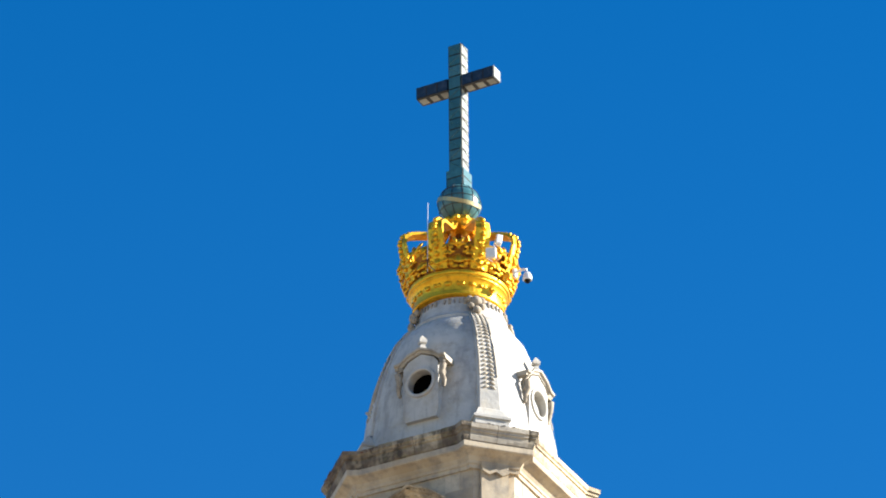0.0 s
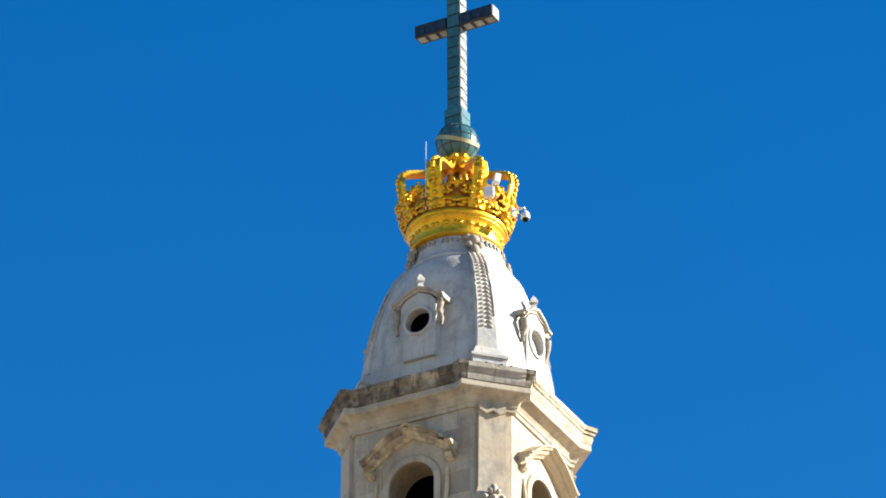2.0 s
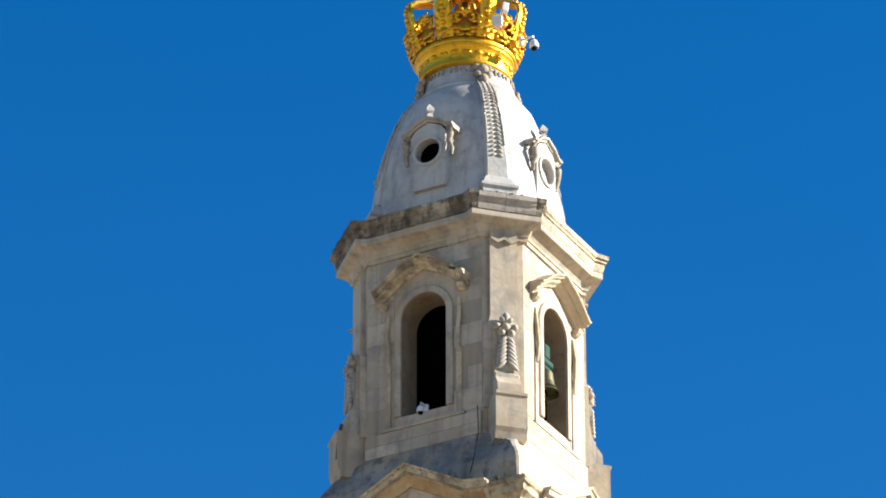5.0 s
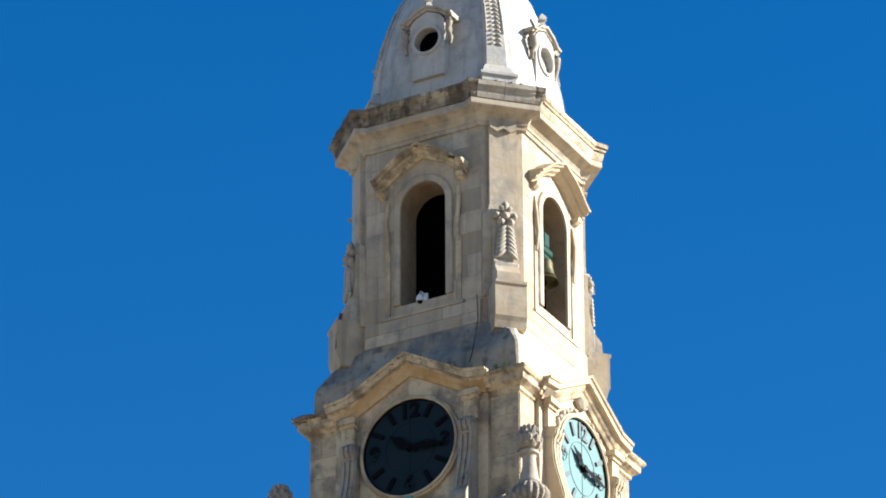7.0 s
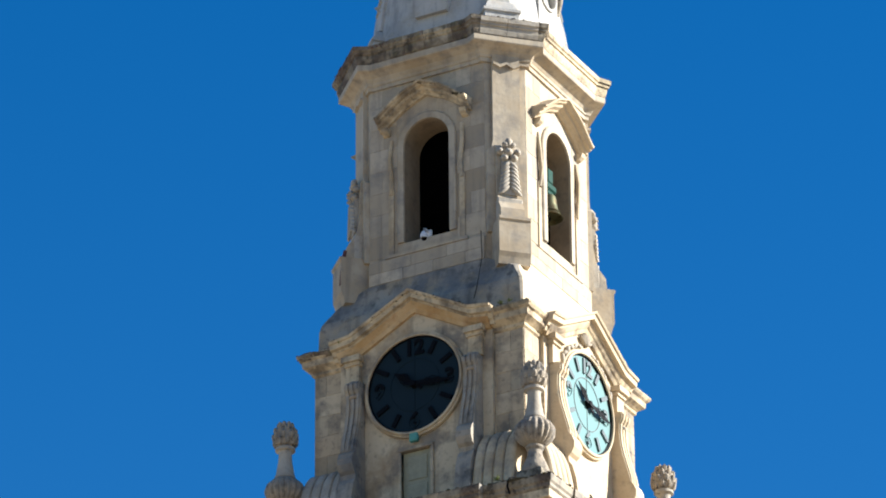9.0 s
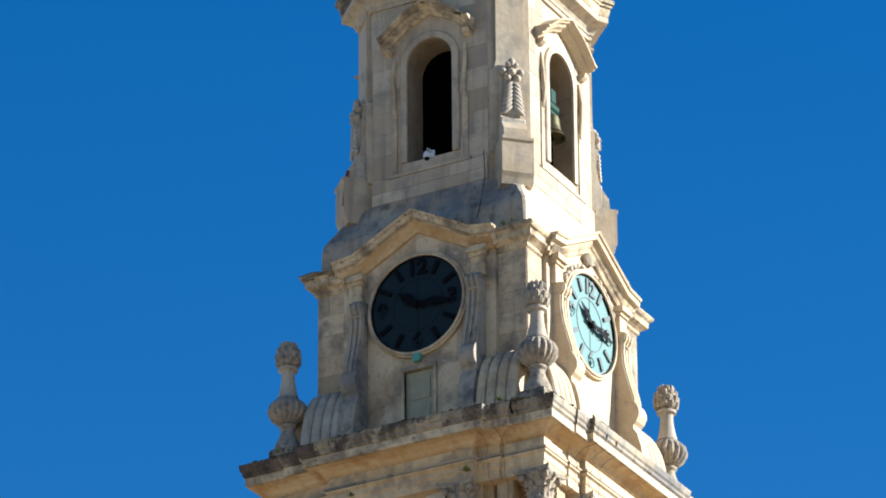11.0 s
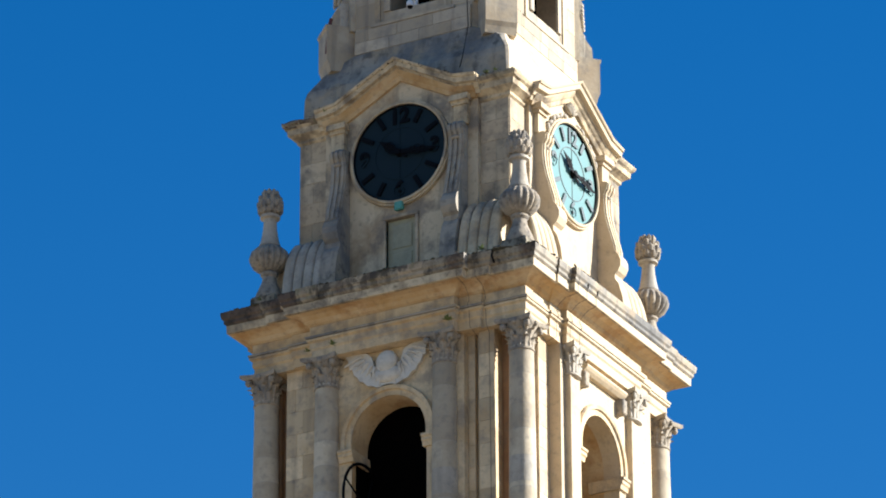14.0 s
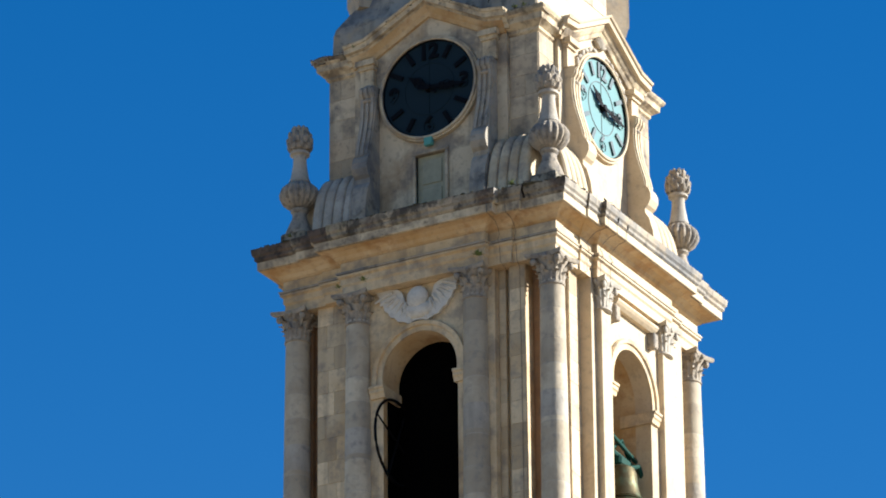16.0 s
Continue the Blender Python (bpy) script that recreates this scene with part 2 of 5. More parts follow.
REDLICHEN = material("red_brown_lichen", (0.13, 0.055, 0.035), 0.95, spots=((9, 0.45, 0.7, (0.06, 0.035, 0.028), 0.7),), bump=0.6, bump_scale=40)
LEAFY = material("wall_weed", (0.09, 0.13, 0.03), 0.8, spots=((20, 0.4, 0.7, (0.16, 0.15, 0.05), 0.7),))
PAVING = material("square_paving", (0.32, 0.25, 0.175), 0.9, spots=((0.05, 0.4, 0.7, (0.22, 0.19, 0.15), 0.6), (1.2, 0.45, 0.75, (0.31, 0.27, 0.21), 0.5)), bump=0.2)

for matte, gloss in ((SHADED_DIAL, 0.08), (IRON, 0.08), (INNER_SHADE, 0.01), (PATINA, 0.1), (BRONZE, 0.2)):
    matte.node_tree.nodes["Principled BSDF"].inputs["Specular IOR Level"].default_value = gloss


# ---- building helpers ----
def part(name, bm, mat, parent=None, label="", smooth=False, m=None):
    me = bpy.data.meshes.new(name)
    bmesh.ops.recalc_face_normals(bm, faces=bm.faces[:])
    bm.to_mesh(me)
    bm.free()
    if smooth:
        me.shade_smooth()
        me.set_sharp_from_angle(angle=radians(38))
    me.materials.append(mat)
    ob = new(name, me)
    if parent:
        ob.parent = parent
    if m:
        ob.matrix_basis = m
    if label:
        ob["label"] = label
    return ob


def thing(name, label, category, group="", kind="", m=None):
    ob = new(name)
    ob.empty_display_size = 0.3
    if m:
        ob.matrix_basis = m
    return tagged(ob, label, category, group, kind)


def copy_part(ob, m, parent=None):
    """A part again, with its sub-parts, under the same thing or another."""
    c = ob.copy()
    scene.collection.objects.link(c)
    c.parent = parent or ob.parent
    c.matrix_basis = m
    for k in ob.children:
        copy_part(k, k.matrix_basis, c)
    return c


def side(k):
    """0: front (-y), 1: right (+x), 2: back, 3: left."""
    return pose(0, 0, 0, 0, 0, 90 * k)


def box(bm, x0, x1, y0, y1, z0, z1, bevel=0.0):
    r = bmesh.ops.create_cube(bm, size=1, matrix=Matrix.Translation(((x0 + x1) / 2, (y0 + y1) / 2, (z0 + z1) / 2)) @ Matrix.Diagonal((x1 - x0, y1 - y0, z1 - z0, 1)))
    if bevel:
        es = list({e for v in r["verts"] for e in v.link_edges})
        bmesh.ops.bevel(bm, geom=es, offset=bevel, segments=1, affect="EDGES")


def prism(bm, poly, o0, o1):
    """A polygon of (u, z) on the front face, pulled from o0 to o1 metres out."""
    a = [bm.verts.new((u, -o0, z)) for u, z in poly]
    b = [bm.verts.new((u, -o1, z)) for u, z in poly]
    bm.faces.new(a)
    bm.faces.new(b)
    for i in range(len(poly)):
        j = (i + 1) % len(poly)
        bm.faces.new((a[i], a[j], b[j], b[i]))


def profile_prism(bm, poly, u0, u1):
    """A polygon of (o, z), pulled along the face from u0 to u1."""
    a = [bm.verts.new((u0, -o, z)) for o, z in poly]
    b = [bm.verts.new((u1, -o, z)) for o, z in poly]
    bm.faces.new(a)
    bm.faces.new(b)
    for i in range(len(poly)):
        j = (i + 1) % len(poly)
        bm.faces.new((a[i], a[j], b[j], b[i]))


def grown(plan, d, closed=True):
    """The plan (counter-clockwise) moved outwards by d, with mitred corners."""
    out, n = [], len(plan)
    for i in range(n):
        p = Vector(plan[i])
        a = p - Vector(plan[i - 1]) if closed or i > 0 else None
        b = Vector(plan[(i + 1) % n]) - p if closed or i < n - 1 else None
        a, b = a or b, b or a
        na, nb = Vector((a.y, -a.x)).normalized(), Vector((b.y, -b.x)).normalized()
        mid = na + nb
        out.append(p + mid * (2 * d / mid.length_squared))
    return out


def sweep(bm, plan, profile, closed=True, back=0.3):
    """A moulding round a plan: profile rows of (metres out, z), from below to above. An open one is backed and capped."""
    rows = list(profile) if closed else [(-back, profile[0][1]), *profile, (-back, profile[-1][1])]
    rings = [[bm.verts.new((*p, z)) for p in grown(plan, d, closed)] for d, z in rows]
    n = len(plan)
    for r, s in zip(rings, rings[1:]):
        for i in range(n if closed else n - 1):
            j = (i + 1) % n
            bm.faces.new((r[i], r[j], s[j], s[i]))
    if closed:
        bm.faces.new(rings[0])
        bm.faces.new(rings[-1])
    else:
        for i in range(n - 1):
            bm.faces.new((rings[0][i], rings[0][i + 1], rings[-1][i + 1], rings[-1][i]))
        bm.faces.new([r[0] for r in rings])
        bm.faces.new([r[-1] for r in rings])


def lathe(bm, profile, seg=32, at=(0, 0), lobes=0):
    """profile rows of (r, z) or (r, z, depth of the lobes)."""
    rings = []
    for r, z, *w in profile:
        ring = []
        for i in range(seg):
            t = 2 * math.pi * i / seg
            rr = r * (1 + (w[0] * (abs(math.cos(lobes * t / 2)) - 0.6) if w else 0))
            ring.append(bm.verts.new((at[0] + rr * math.cos(t), at[1] + rr * math.sin(t), z)))
        rings.append(ring)
    for a, b in zip(rings, rings[1:]):
        for i in range(seg):
            j = (i + 1) % seg
            bm.faces.new((a[i], a[j], b[j], b[i]))
    bm.faces.new(rings[0])
    bm.faces.new(rings[-1])


def blob(bm, at, size, turn=(0, 0, 0), seg=8):
    bmesh.ops.create_uvsphere(bm, u_segments=seg, v_segments=max(4, seg - 2), radius=1, matrix=pose(*at, *turn) @ Matrix.Diagonal((*size, 1)))


def tube(bm, pts, r, seg=8, flat=None):
    """A rod through pts; flat: (half width, half thickness), set across the way and its sideways normal."""
    pts = [Vector(p) for p in pts]
    rings = []
    for i, p in enumerate(pts):
        d = (pts[min(i + 1, len(pts) - 1)] - pts[max(i - 1, 0)]).normalized()
        ref = Vector((0, 0, 1)) if abs(d.z) < 0.95 else Vector((0, 1, 0))
        a = d.cross(ref).normalized()
        b = a.cross(d)
        ra = r if not callable(r) else r(i / (len(pts) - 1))
        rings.append([bm.verts.new(p + a * ra * math.cos(2 * math.pi * k / seg) + b * ra * math.sin(2 * math.pi * k / seg)) for k in range(seg)])
    for s, t in zip(rings, rings[1:]):
        for k in range(seg):
            bm.faces.new((s[k], s[(k + 1) % seg], t[(k + 1) % seg], t[k]))
    bm.faces.new(rings[0])
    bm.faces.new(rings[-1])


def arch_slab(bm, u0, u1, z0, z1, hw, sill, spring, o0, o1, seg=20):
    """A wall with a round-arched opening through it."""
    if sill > z0:
        prism(bm, [(-hw, z0), (hw, z0), (hw, sill), (-hw, sill)], o0, o1)
    prism(bm, [(u0, z0), (-hw, z0), (-hw, z1), (u0, z1)], o0, o1)
    prism(bm, [(hw, z0), (u1, z0), (u1, z1), (hw, z1)], o0, o1)
    c = [(hw * math.cos(math.pi * i / seg), spring + hw * math.sin(math.pi * i / seg)) for i in range(seg + 1)]
    for (a, b), (p, q) in zip(c, c[1:]):
        prism(bm, [(p, q), (a, b), (a, z1), (p, z1)], o0, o1)


def weld(bm):
    """Joins touching pieces into one and takes out the faces inside."""
    bmesh.ops.remove_doubles(bm, verts=bm.verts[:], dist=0.0004)
    bm.verts.index_update()
    seen = {}
    for f in bm.faces:
        seen.setdefault(frozenset(v.index for v in f.verts), []).append(f)
    bmesh.ops.delete(bm, geom=[f for fs in seen.values() if len(fs) > 1 for f in fs], context="FACES_ONLY")


def rings_to_mesh(bm, rings, closed=False):
    n = len(rings[0])
    vs = [[bm.verts.new(p) for p in r] for r in rings]
    for a, b in zip(vs, vs[1:] + vs[:1] if closed else vs[1:]):
        for i in range(n):
            bm.faces.new((a[i], a[(i + 1) % n], b[(i + 1) % n], b[i]))
    if not closed:
        bm.faces.new(vs[0])
        bm.faces.new(vs[-1])


def arch_band(bm, profile, spring, foot, seg=22):
    """An arch moulding of profile rows (r, o) with straight legs down to foot."""
    way = [(1, 0, foot)] * (foot < spring) + [(math.cos(math.pi * i / seg), math.sin(math.pi * i / seg), spring) for i in range(seg + 1)] + [(-1, 0, foot)] * (foot < spring)
    rings_to_mesh(bm, [[(r * c, -o, z + r * s) for r, o in profile] for c, s, z in way])


def run(bm, stations, profile):
    """A moulding of profile rows (o, dz) along stations (u, z) of the front."""
    rings_to_mesh(bm, [[(u, -o, z + dz) for o, dz in profile] for u, z in stations])


def hoop(bm, profile, z, seg=64):
    """A round moulding of profile rows (r, o), facing the front."""
    rings_to_mesh(bm, [[(r * math.cos(2 * math.pi * i / seg), -o, z + r * math.sin(2 * math.pi * i / seg)) for r, o in profile] for i in range(seg)], True)


MIRROR = Matrix.Diagonal((-1, 1, 1, 1))
I4 = Matrix.Identity(4)


def both(ob):
    """The part once more on the other half of its face."""
    return ob, copy_part(ob, ob.matrix_basis @ MIRROR)


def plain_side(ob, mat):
    """The faces towards the east get a less stained stone, their sunlight put into its colour."""
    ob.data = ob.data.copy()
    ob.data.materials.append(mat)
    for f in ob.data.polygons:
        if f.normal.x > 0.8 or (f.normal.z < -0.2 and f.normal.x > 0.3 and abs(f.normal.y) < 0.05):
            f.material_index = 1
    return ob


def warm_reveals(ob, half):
    """The jambs and the soffit of an opening get a browner stone, shade and warm bounce put into its colour."""
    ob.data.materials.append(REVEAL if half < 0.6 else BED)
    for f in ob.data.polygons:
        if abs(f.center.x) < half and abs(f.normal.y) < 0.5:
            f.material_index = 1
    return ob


def refaced(ob, swaps):
    """A part with its stone swapped, also for lit and shaded copies."""
    for old, fresh in swaps:
        if ob.data.materials[0] == old:
            ob.data = ob.data.copy()
            ob.data.materials[0] = fresh
    return ob


# ---- ground ----
bm = bmesh.new()
bmesh.ops.create_grid(bm, x_segments=8, y_segments=8, size=3000)
tagged(part("ground", bm, PAVING), "pale stone paving of a wide open square", "ground", kind="structure")

# ---- the tower: walls ----
tower = thing("bell_tower", "cream limestone bell tower with clocks and a domed top", "bell tower")
ROT8 = [(1, -1), (1, 1), (-1, 1), (-1, -1)]


def square(h):
    return [(-h, -h), (h, -h), (h, h), (-h, h)]


def octagon(h, b):
    return [(-b, -h), (b, -h), (h, -b), (h, b), (b, h), (-b, h), (-h, b), (-h, -b)]


def stepped(h, steps, east):
    """A square plan whose sides step out towards their middle: rows of (half width, out); the east side has its own."""
    plan = []
    for k in range(4):
        rows = east if k == 1 else steps
        outs = [h] + [o for u, o in rows]
        front = [(-h, -h)]
        for (u, o), prev in zip(rows, outs):
            front += [(-u, -prev), (-u, -o)]
        for (u, o), prev in list(zip(rows, outs))[::-1]:
            front += [(u, -o), (u, -prev)]
        c, s = (1, 0, -1, 0)[k], (0, 1, 0, -1)[k]
        plan += [(c * x - s * y, s * x + c * y) for x, y in front]
    return plan


bm = bmesh.new()
sweep(bm, square(2.95), [(0, 0), (0, 33.6), (0.15, 33.8), (0.15, 34.1), (-0.2, 34.2)])
part("lower_shaft", bm, STONE, tower)

# bell storey
S1 = dict(hw=0.82, sill=35.4, spring=38.72)
bm = bmesh.new()
arch_slab(bm, -2.26, 2.26, 34.1, 40.62, 0.82, 35.4, 38.72, 2.1, 2.70)
weld(bm)
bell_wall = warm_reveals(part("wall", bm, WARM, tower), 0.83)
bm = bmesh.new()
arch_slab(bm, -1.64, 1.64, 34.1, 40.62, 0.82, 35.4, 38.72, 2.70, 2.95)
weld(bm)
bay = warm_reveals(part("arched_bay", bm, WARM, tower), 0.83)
bm = bmesh.new()
arch_band(bm, [(0.822, 2.9), (0.822, 2.99), (0.93, 2.99), (0.945, 3.03), (1.02, 3.04), (1.04, 3.0), (1.04, 2.9)], 38.72, 38.57)
archivolt = part("archivolt", bm, WARM, tower)
bm = bmesh.new()
arch_slab(bm, -1.64, 1.64, 34.1, 40.62, 0.82, 35.4, 38.72, 2.70, 3.04)
weld(bm)
part("arched_bay", bm, SUNLIT, tower, m=side(1))
bm = bmesh.new()
profile_prism(bm, [(2.3, 38.33), (3.0, 38.33), (3.02, 38.41), (3.05, 38.44), (3.05, 38.50), (3.08, 38.52), (3.08, 38.57), (2.3, 38.57)], 0.76, 1.08)
impost = part("impost", bm, WARM, tower)
bm = bmesh.new()
box(bm, 1.92, 2.263, -2.87, -2.6, 34.1, 40.62)
strip = part("pilaster_strip", bm, WARM, tower)
bm = bmesh.new()
box(bm, 1.64, 1.80, -2.78, -2.6, 34.1, 40.62)
strip2 = part("pilaster_strip", bm, WARM, tower)
mirrored1 = [ob for o in (impost, strip, strip2) for ob in both(o)]
walls1 = [bell_wall]
# corner notches, darkened by colour as well as stained russet
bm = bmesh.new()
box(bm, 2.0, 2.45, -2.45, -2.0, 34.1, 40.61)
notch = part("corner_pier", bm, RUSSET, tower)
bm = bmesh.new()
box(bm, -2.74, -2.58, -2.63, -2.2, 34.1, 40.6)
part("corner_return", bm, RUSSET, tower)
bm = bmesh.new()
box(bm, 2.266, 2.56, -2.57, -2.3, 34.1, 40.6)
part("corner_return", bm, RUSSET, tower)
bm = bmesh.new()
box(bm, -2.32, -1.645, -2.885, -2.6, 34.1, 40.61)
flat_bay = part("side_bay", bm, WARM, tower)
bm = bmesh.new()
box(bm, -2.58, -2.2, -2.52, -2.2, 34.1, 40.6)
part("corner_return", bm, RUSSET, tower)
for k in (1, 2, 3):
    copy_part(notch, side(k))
for k in (1, 2, 3):
    walls1.append(copy_part(bell_wall, side(k)))
    out = pose(0, -0.09 if k == 1 else 0, 0)
    for ob in (bay, archivolt, *mirrored1):
        if k == 1 and ob == bay:
            continue
        copy_part(ob, side(k) @ (out if ob in (archivolt, *mirrored1[:2]) else I4) @ ob.matrix_basis)
# black pieces added inside the bell chamber in place of its shade
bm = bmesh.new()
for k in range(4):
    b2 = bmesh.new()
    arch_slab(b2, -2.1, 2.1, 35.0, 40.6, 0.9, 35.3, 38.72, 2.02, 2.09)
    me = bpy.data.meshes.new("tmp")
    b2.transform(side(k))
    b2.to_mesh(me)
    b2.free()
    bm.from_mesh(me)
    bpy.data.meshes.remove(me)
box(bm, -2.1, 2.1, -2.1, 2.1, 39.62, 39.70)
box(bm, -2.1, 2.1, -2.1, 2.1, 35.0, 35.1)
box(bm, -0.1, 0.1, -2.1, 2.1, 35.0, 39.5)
part("timber_lining", bm, INNER_SHADE, tower, "black lining added for the shade inside the bell chamber")
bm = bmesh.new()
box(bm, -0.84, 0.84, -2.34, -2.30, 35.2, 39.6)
part("arch_screen", bm, INNER_SHADE, tower, "black panel added for the shade inside the arch")
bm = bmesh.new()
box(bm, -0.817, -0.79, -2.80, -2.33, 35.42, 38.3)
part("folded_shutter", bm, INNER_SHADE, tower, "black panel added for the shade on the jamb")
MAIN = stepped(3.03, ((2.1, 3.1), (1.6, 3.26)), ((2.1, 3.07), (1.6, 3.18)))
bm = bmesh.new()
sweep(bm, MAIN, [(-0.5, 40.52), (-0.03, 40.52), (-0.03, 40.70), (0.0, 40.74), (0.0, 40.86), (0.05, 40.89), (0.05, 40.93), (-0.01, 40.94), (-0.01, 41.0), (0.0, 41.0), (0.0, 41.2), (-0.4, 41.21)])
plain_side(part("entablature", bm, WARM, tower), SUNLIT)
# thin grey strip between architrave and frieze
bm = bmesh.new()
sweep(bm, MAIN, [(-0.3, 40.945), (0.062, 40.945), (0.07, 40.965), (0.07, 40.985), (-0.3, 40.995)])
plain_side(part("fillet", bm, LEDGE, tower, "grey fillet of the entablature"), SUNLIT)
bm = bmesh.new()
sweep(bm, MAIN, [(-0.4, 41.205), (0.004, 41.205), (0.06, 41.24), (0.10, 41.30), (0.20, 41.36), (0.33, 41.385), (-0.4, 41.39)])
part("bed_moulding", bm, BED, tower, "ochre bed moulding under the cornice, warm ground bounce in its colour")
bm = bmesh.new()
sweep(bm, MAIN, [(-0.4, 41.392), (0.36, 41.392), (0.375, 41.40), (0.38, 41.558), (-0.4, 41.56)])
plain_side(part("corona", bm, STAINED, tower), SUNLIT)
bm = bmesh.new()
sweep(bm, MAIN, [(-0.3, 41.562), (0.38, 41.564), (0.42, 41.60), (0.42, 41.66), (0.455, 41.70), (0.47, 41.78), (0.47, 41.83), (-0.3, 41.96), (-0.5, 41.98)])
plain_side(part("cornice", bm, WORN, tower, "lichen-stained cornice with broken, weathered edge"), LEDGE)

# clock storey
bm = bmesh.new()
sweep(bm, square(2.37), [(0.0, 41.9), (0.0, 45.75), (-0.02, 45.8), (-0.02, 46.15)])
clock_wall = part("wall", bm, GRIMY, tower)
bm = bmesh.new()
prism(bm, [(-1.72, 41.95), (1.72, 41.95), (1.72, 45.9), (1.2, 46.1), (0, 46.7), (-1.2, 46.1), (-1.72, 45.9)], 2.3, 2.47)
gable = part("clock_bay", bm, GRIMY, tower, m=side(2))
bm = bmesh.new()
prism(bm, [(-1.72, 41.95), (-0.33, 41.95), (-0.33, 43.52), (0.33, 43.52), (0.33, 41.95), (1.72, 41.95), (1.72, 45.9), (1.2, 46.1), (0, 46.7), (-1.2, 46.1), (-1.72, 45.9)], 2.3, 2.47)
part("clock_bay", bm, GRIMY, tower)
bm = bmesh.new()
run(bm, [(-1.82, 46.10), (-1.35, 46.16), (0, 46.87), (1.35, 46.16), (1.82, 46.10)], [(2.0, -0.30), (2.55, -0.30), (2.58, -0.22), (2.62, -0.20), (2.66, -0.11), (2.74, -0.10), (2.76, 0.0), (2.79, 0.01), (2.81, 0.06), (2.0, 0.10)])
pediment = part("pediment", bm, STAINED, tower)
bm = bmesh.new()
run(bm, [(-1.72, 46.08), (-1.33, 46.14), (0, 46.85), (1.33, 46.14), (1.72, 46.08)], [(2.0, -0.34), (2.53, -0.34), (2.565, -0.25), (2.60, -0.215), (2.655, -0.13), (2.0, -0.12)])
pediment_bed = part("pediment_bed", bm, BED, tower)
bm = bmesh.new()
sweep(bm, [(1.55, -2.37), (2.37, -2.37), (2.37, -1.55)], [(0.0, 45.66), (0.05, 45.70), (0.05, 45.76), (0.1, 45.80), (0.19, 45.86), (0.2, 45.98), (0.25, 46.02), (0.28, 46.07), (0.28, 46.11), (0.1, 46.16)], closed=False)
ck_cornice = part("corner_cornice", bm, STAINED, tower)
bm = bmesh.new()
for d, z0, z1, o in ((0.0, 45.2, 45.63, 2.58), (0.03, 45.62, 45.71, 2.62), (0.06, 45.70, 45.82, 2.68)):
    box(bm, 1.24 - d, 1.54 + d, -o, -2.4, z0, z1)
capblock = part("console_cap", bm, STAINED, tower)
PROF = [(2.4, 42.0), (3.03, 42.0), (3.05, 42.3), (3.02, 42.6), (2.94, 42.9), (2.86, 43.02), (2.86, 43.12), (2.93, 43.18), (2.99, 43.3), (2.99, 43.42), (2.94, 43.54), (2.87, 43.62), (2.84, 43.78), (2.78, 44.0), (2.71, 44.25), (2.66, 44.5), (2.64, 44.75), (2.65, 44.95), (2.71, 45.04), (2.72, 45.14), (2.66, 45.21), (2.4, 45.22)]
bm = bmesh.new()
profile_prism(bm, PROF, 1.16, 1.50)
for g in (1.22, 1.33, 1.44):
    profile_prism(bm, [(o + (0.03 if o > 2.45 else 0), z) for o, z in PROF[11:]], g - 0.03, g + 0.03)
console = part("scroll_console", bm, LEDGE, tower)
arc = [(2.36 + 0.66 * math.cos(math.pi / 2 * i / 10), 41.98 + 1.5 * math.sin(math.pi / 2 * i / 10)) for i in range(11)]
rolls = []
for a, b in ((1.51, 1.73), (1.735, 1.955), (1.96, 2.18), (2.185, 2.42)):
    bm = bmesh.new()
    rings_to_mesh(bm, [[(u, -2.3, 41.98)] + [(u, -(2.3 + (o - 2.3) * f), 41.98 + (z - 41.98) * f) for o, z in arc] + [(u, -2.3, 41.98 + 1.5 * f)] for u, f in ((a, 0.93), (a + 0.025, 0.975), (a + 0.07, 1.0), (b - 0.07, 1.0), (b - 0.025, 0.975), (b, 0.93))])
    rolls += both(part("quarter_round_buttress", bm, STONE, tower))
    # the left roll gets no sun: its shade is put into a darker stone
    refaced(rolls[-1], ((STONE, PALE),))
bm = bmesh.new()
hoop(bm, [(1.04, 2.4), (1.04, 2.59), (1.06, 2.60), (1.09, 2.59), (1.10, 2.55), (1.13, 2.55), (1.14, 2.53), (1.14, 2.4)], 44.915)
surround = part("clock_surround", bm, STONE, tower)
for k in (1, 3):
    refaced(copy_part(gable, side(k)), ((GRIMY, SUNLIT),) if k == 1 else ())
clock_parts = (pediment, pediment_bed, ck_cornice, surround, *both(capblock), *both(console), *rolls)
plain_side(clock_wall, SUNLIT)
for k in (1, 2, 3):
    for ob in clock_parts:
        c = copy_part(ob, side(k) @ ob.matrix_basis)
        # copies on the east take the lit version of their stone
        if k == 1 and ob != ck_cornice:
            refaced(c, ((STAINED, SUNLIT), (LEDGE, SUNLIT), (GRIMY, SUNLIT), (STONE, SUNLIT), (PALE, SUNLIT), (BED, STAINED)))

# sloping skirt between the clocks and the small belfry
bm = bmesh.new()
rings = []
for z, h, b in ((46.1, 2.34, 2.31), (46.72, 2.33, 2.28), (46.86, 2.30, 2.25), (46.99, 2.23, 2.18), (47.12, 2.16, 2.1), (47.25, 2.10, 2.02), (47.38, 2.06, 1.84), (47.62, 2.0, 1.34)):
    rings.append([bm.verts.new((*p, z)) for p in octagon(h, b)])
for a, b in zip(rings, rings[1:]):
    for i in range(8):
        bm.faces.new((a[i], a[(i + 1) % 8], b[(i + 1) % 8], b[i]))
bm.faces.new(rings[0])
bm.faces.new(rings[-1])
plain_side(part("skirt", bm, LEDGE, tower), SUNLIT)

# small belfry, an octagon with narrow slanting sides
bm = bmesh.new()
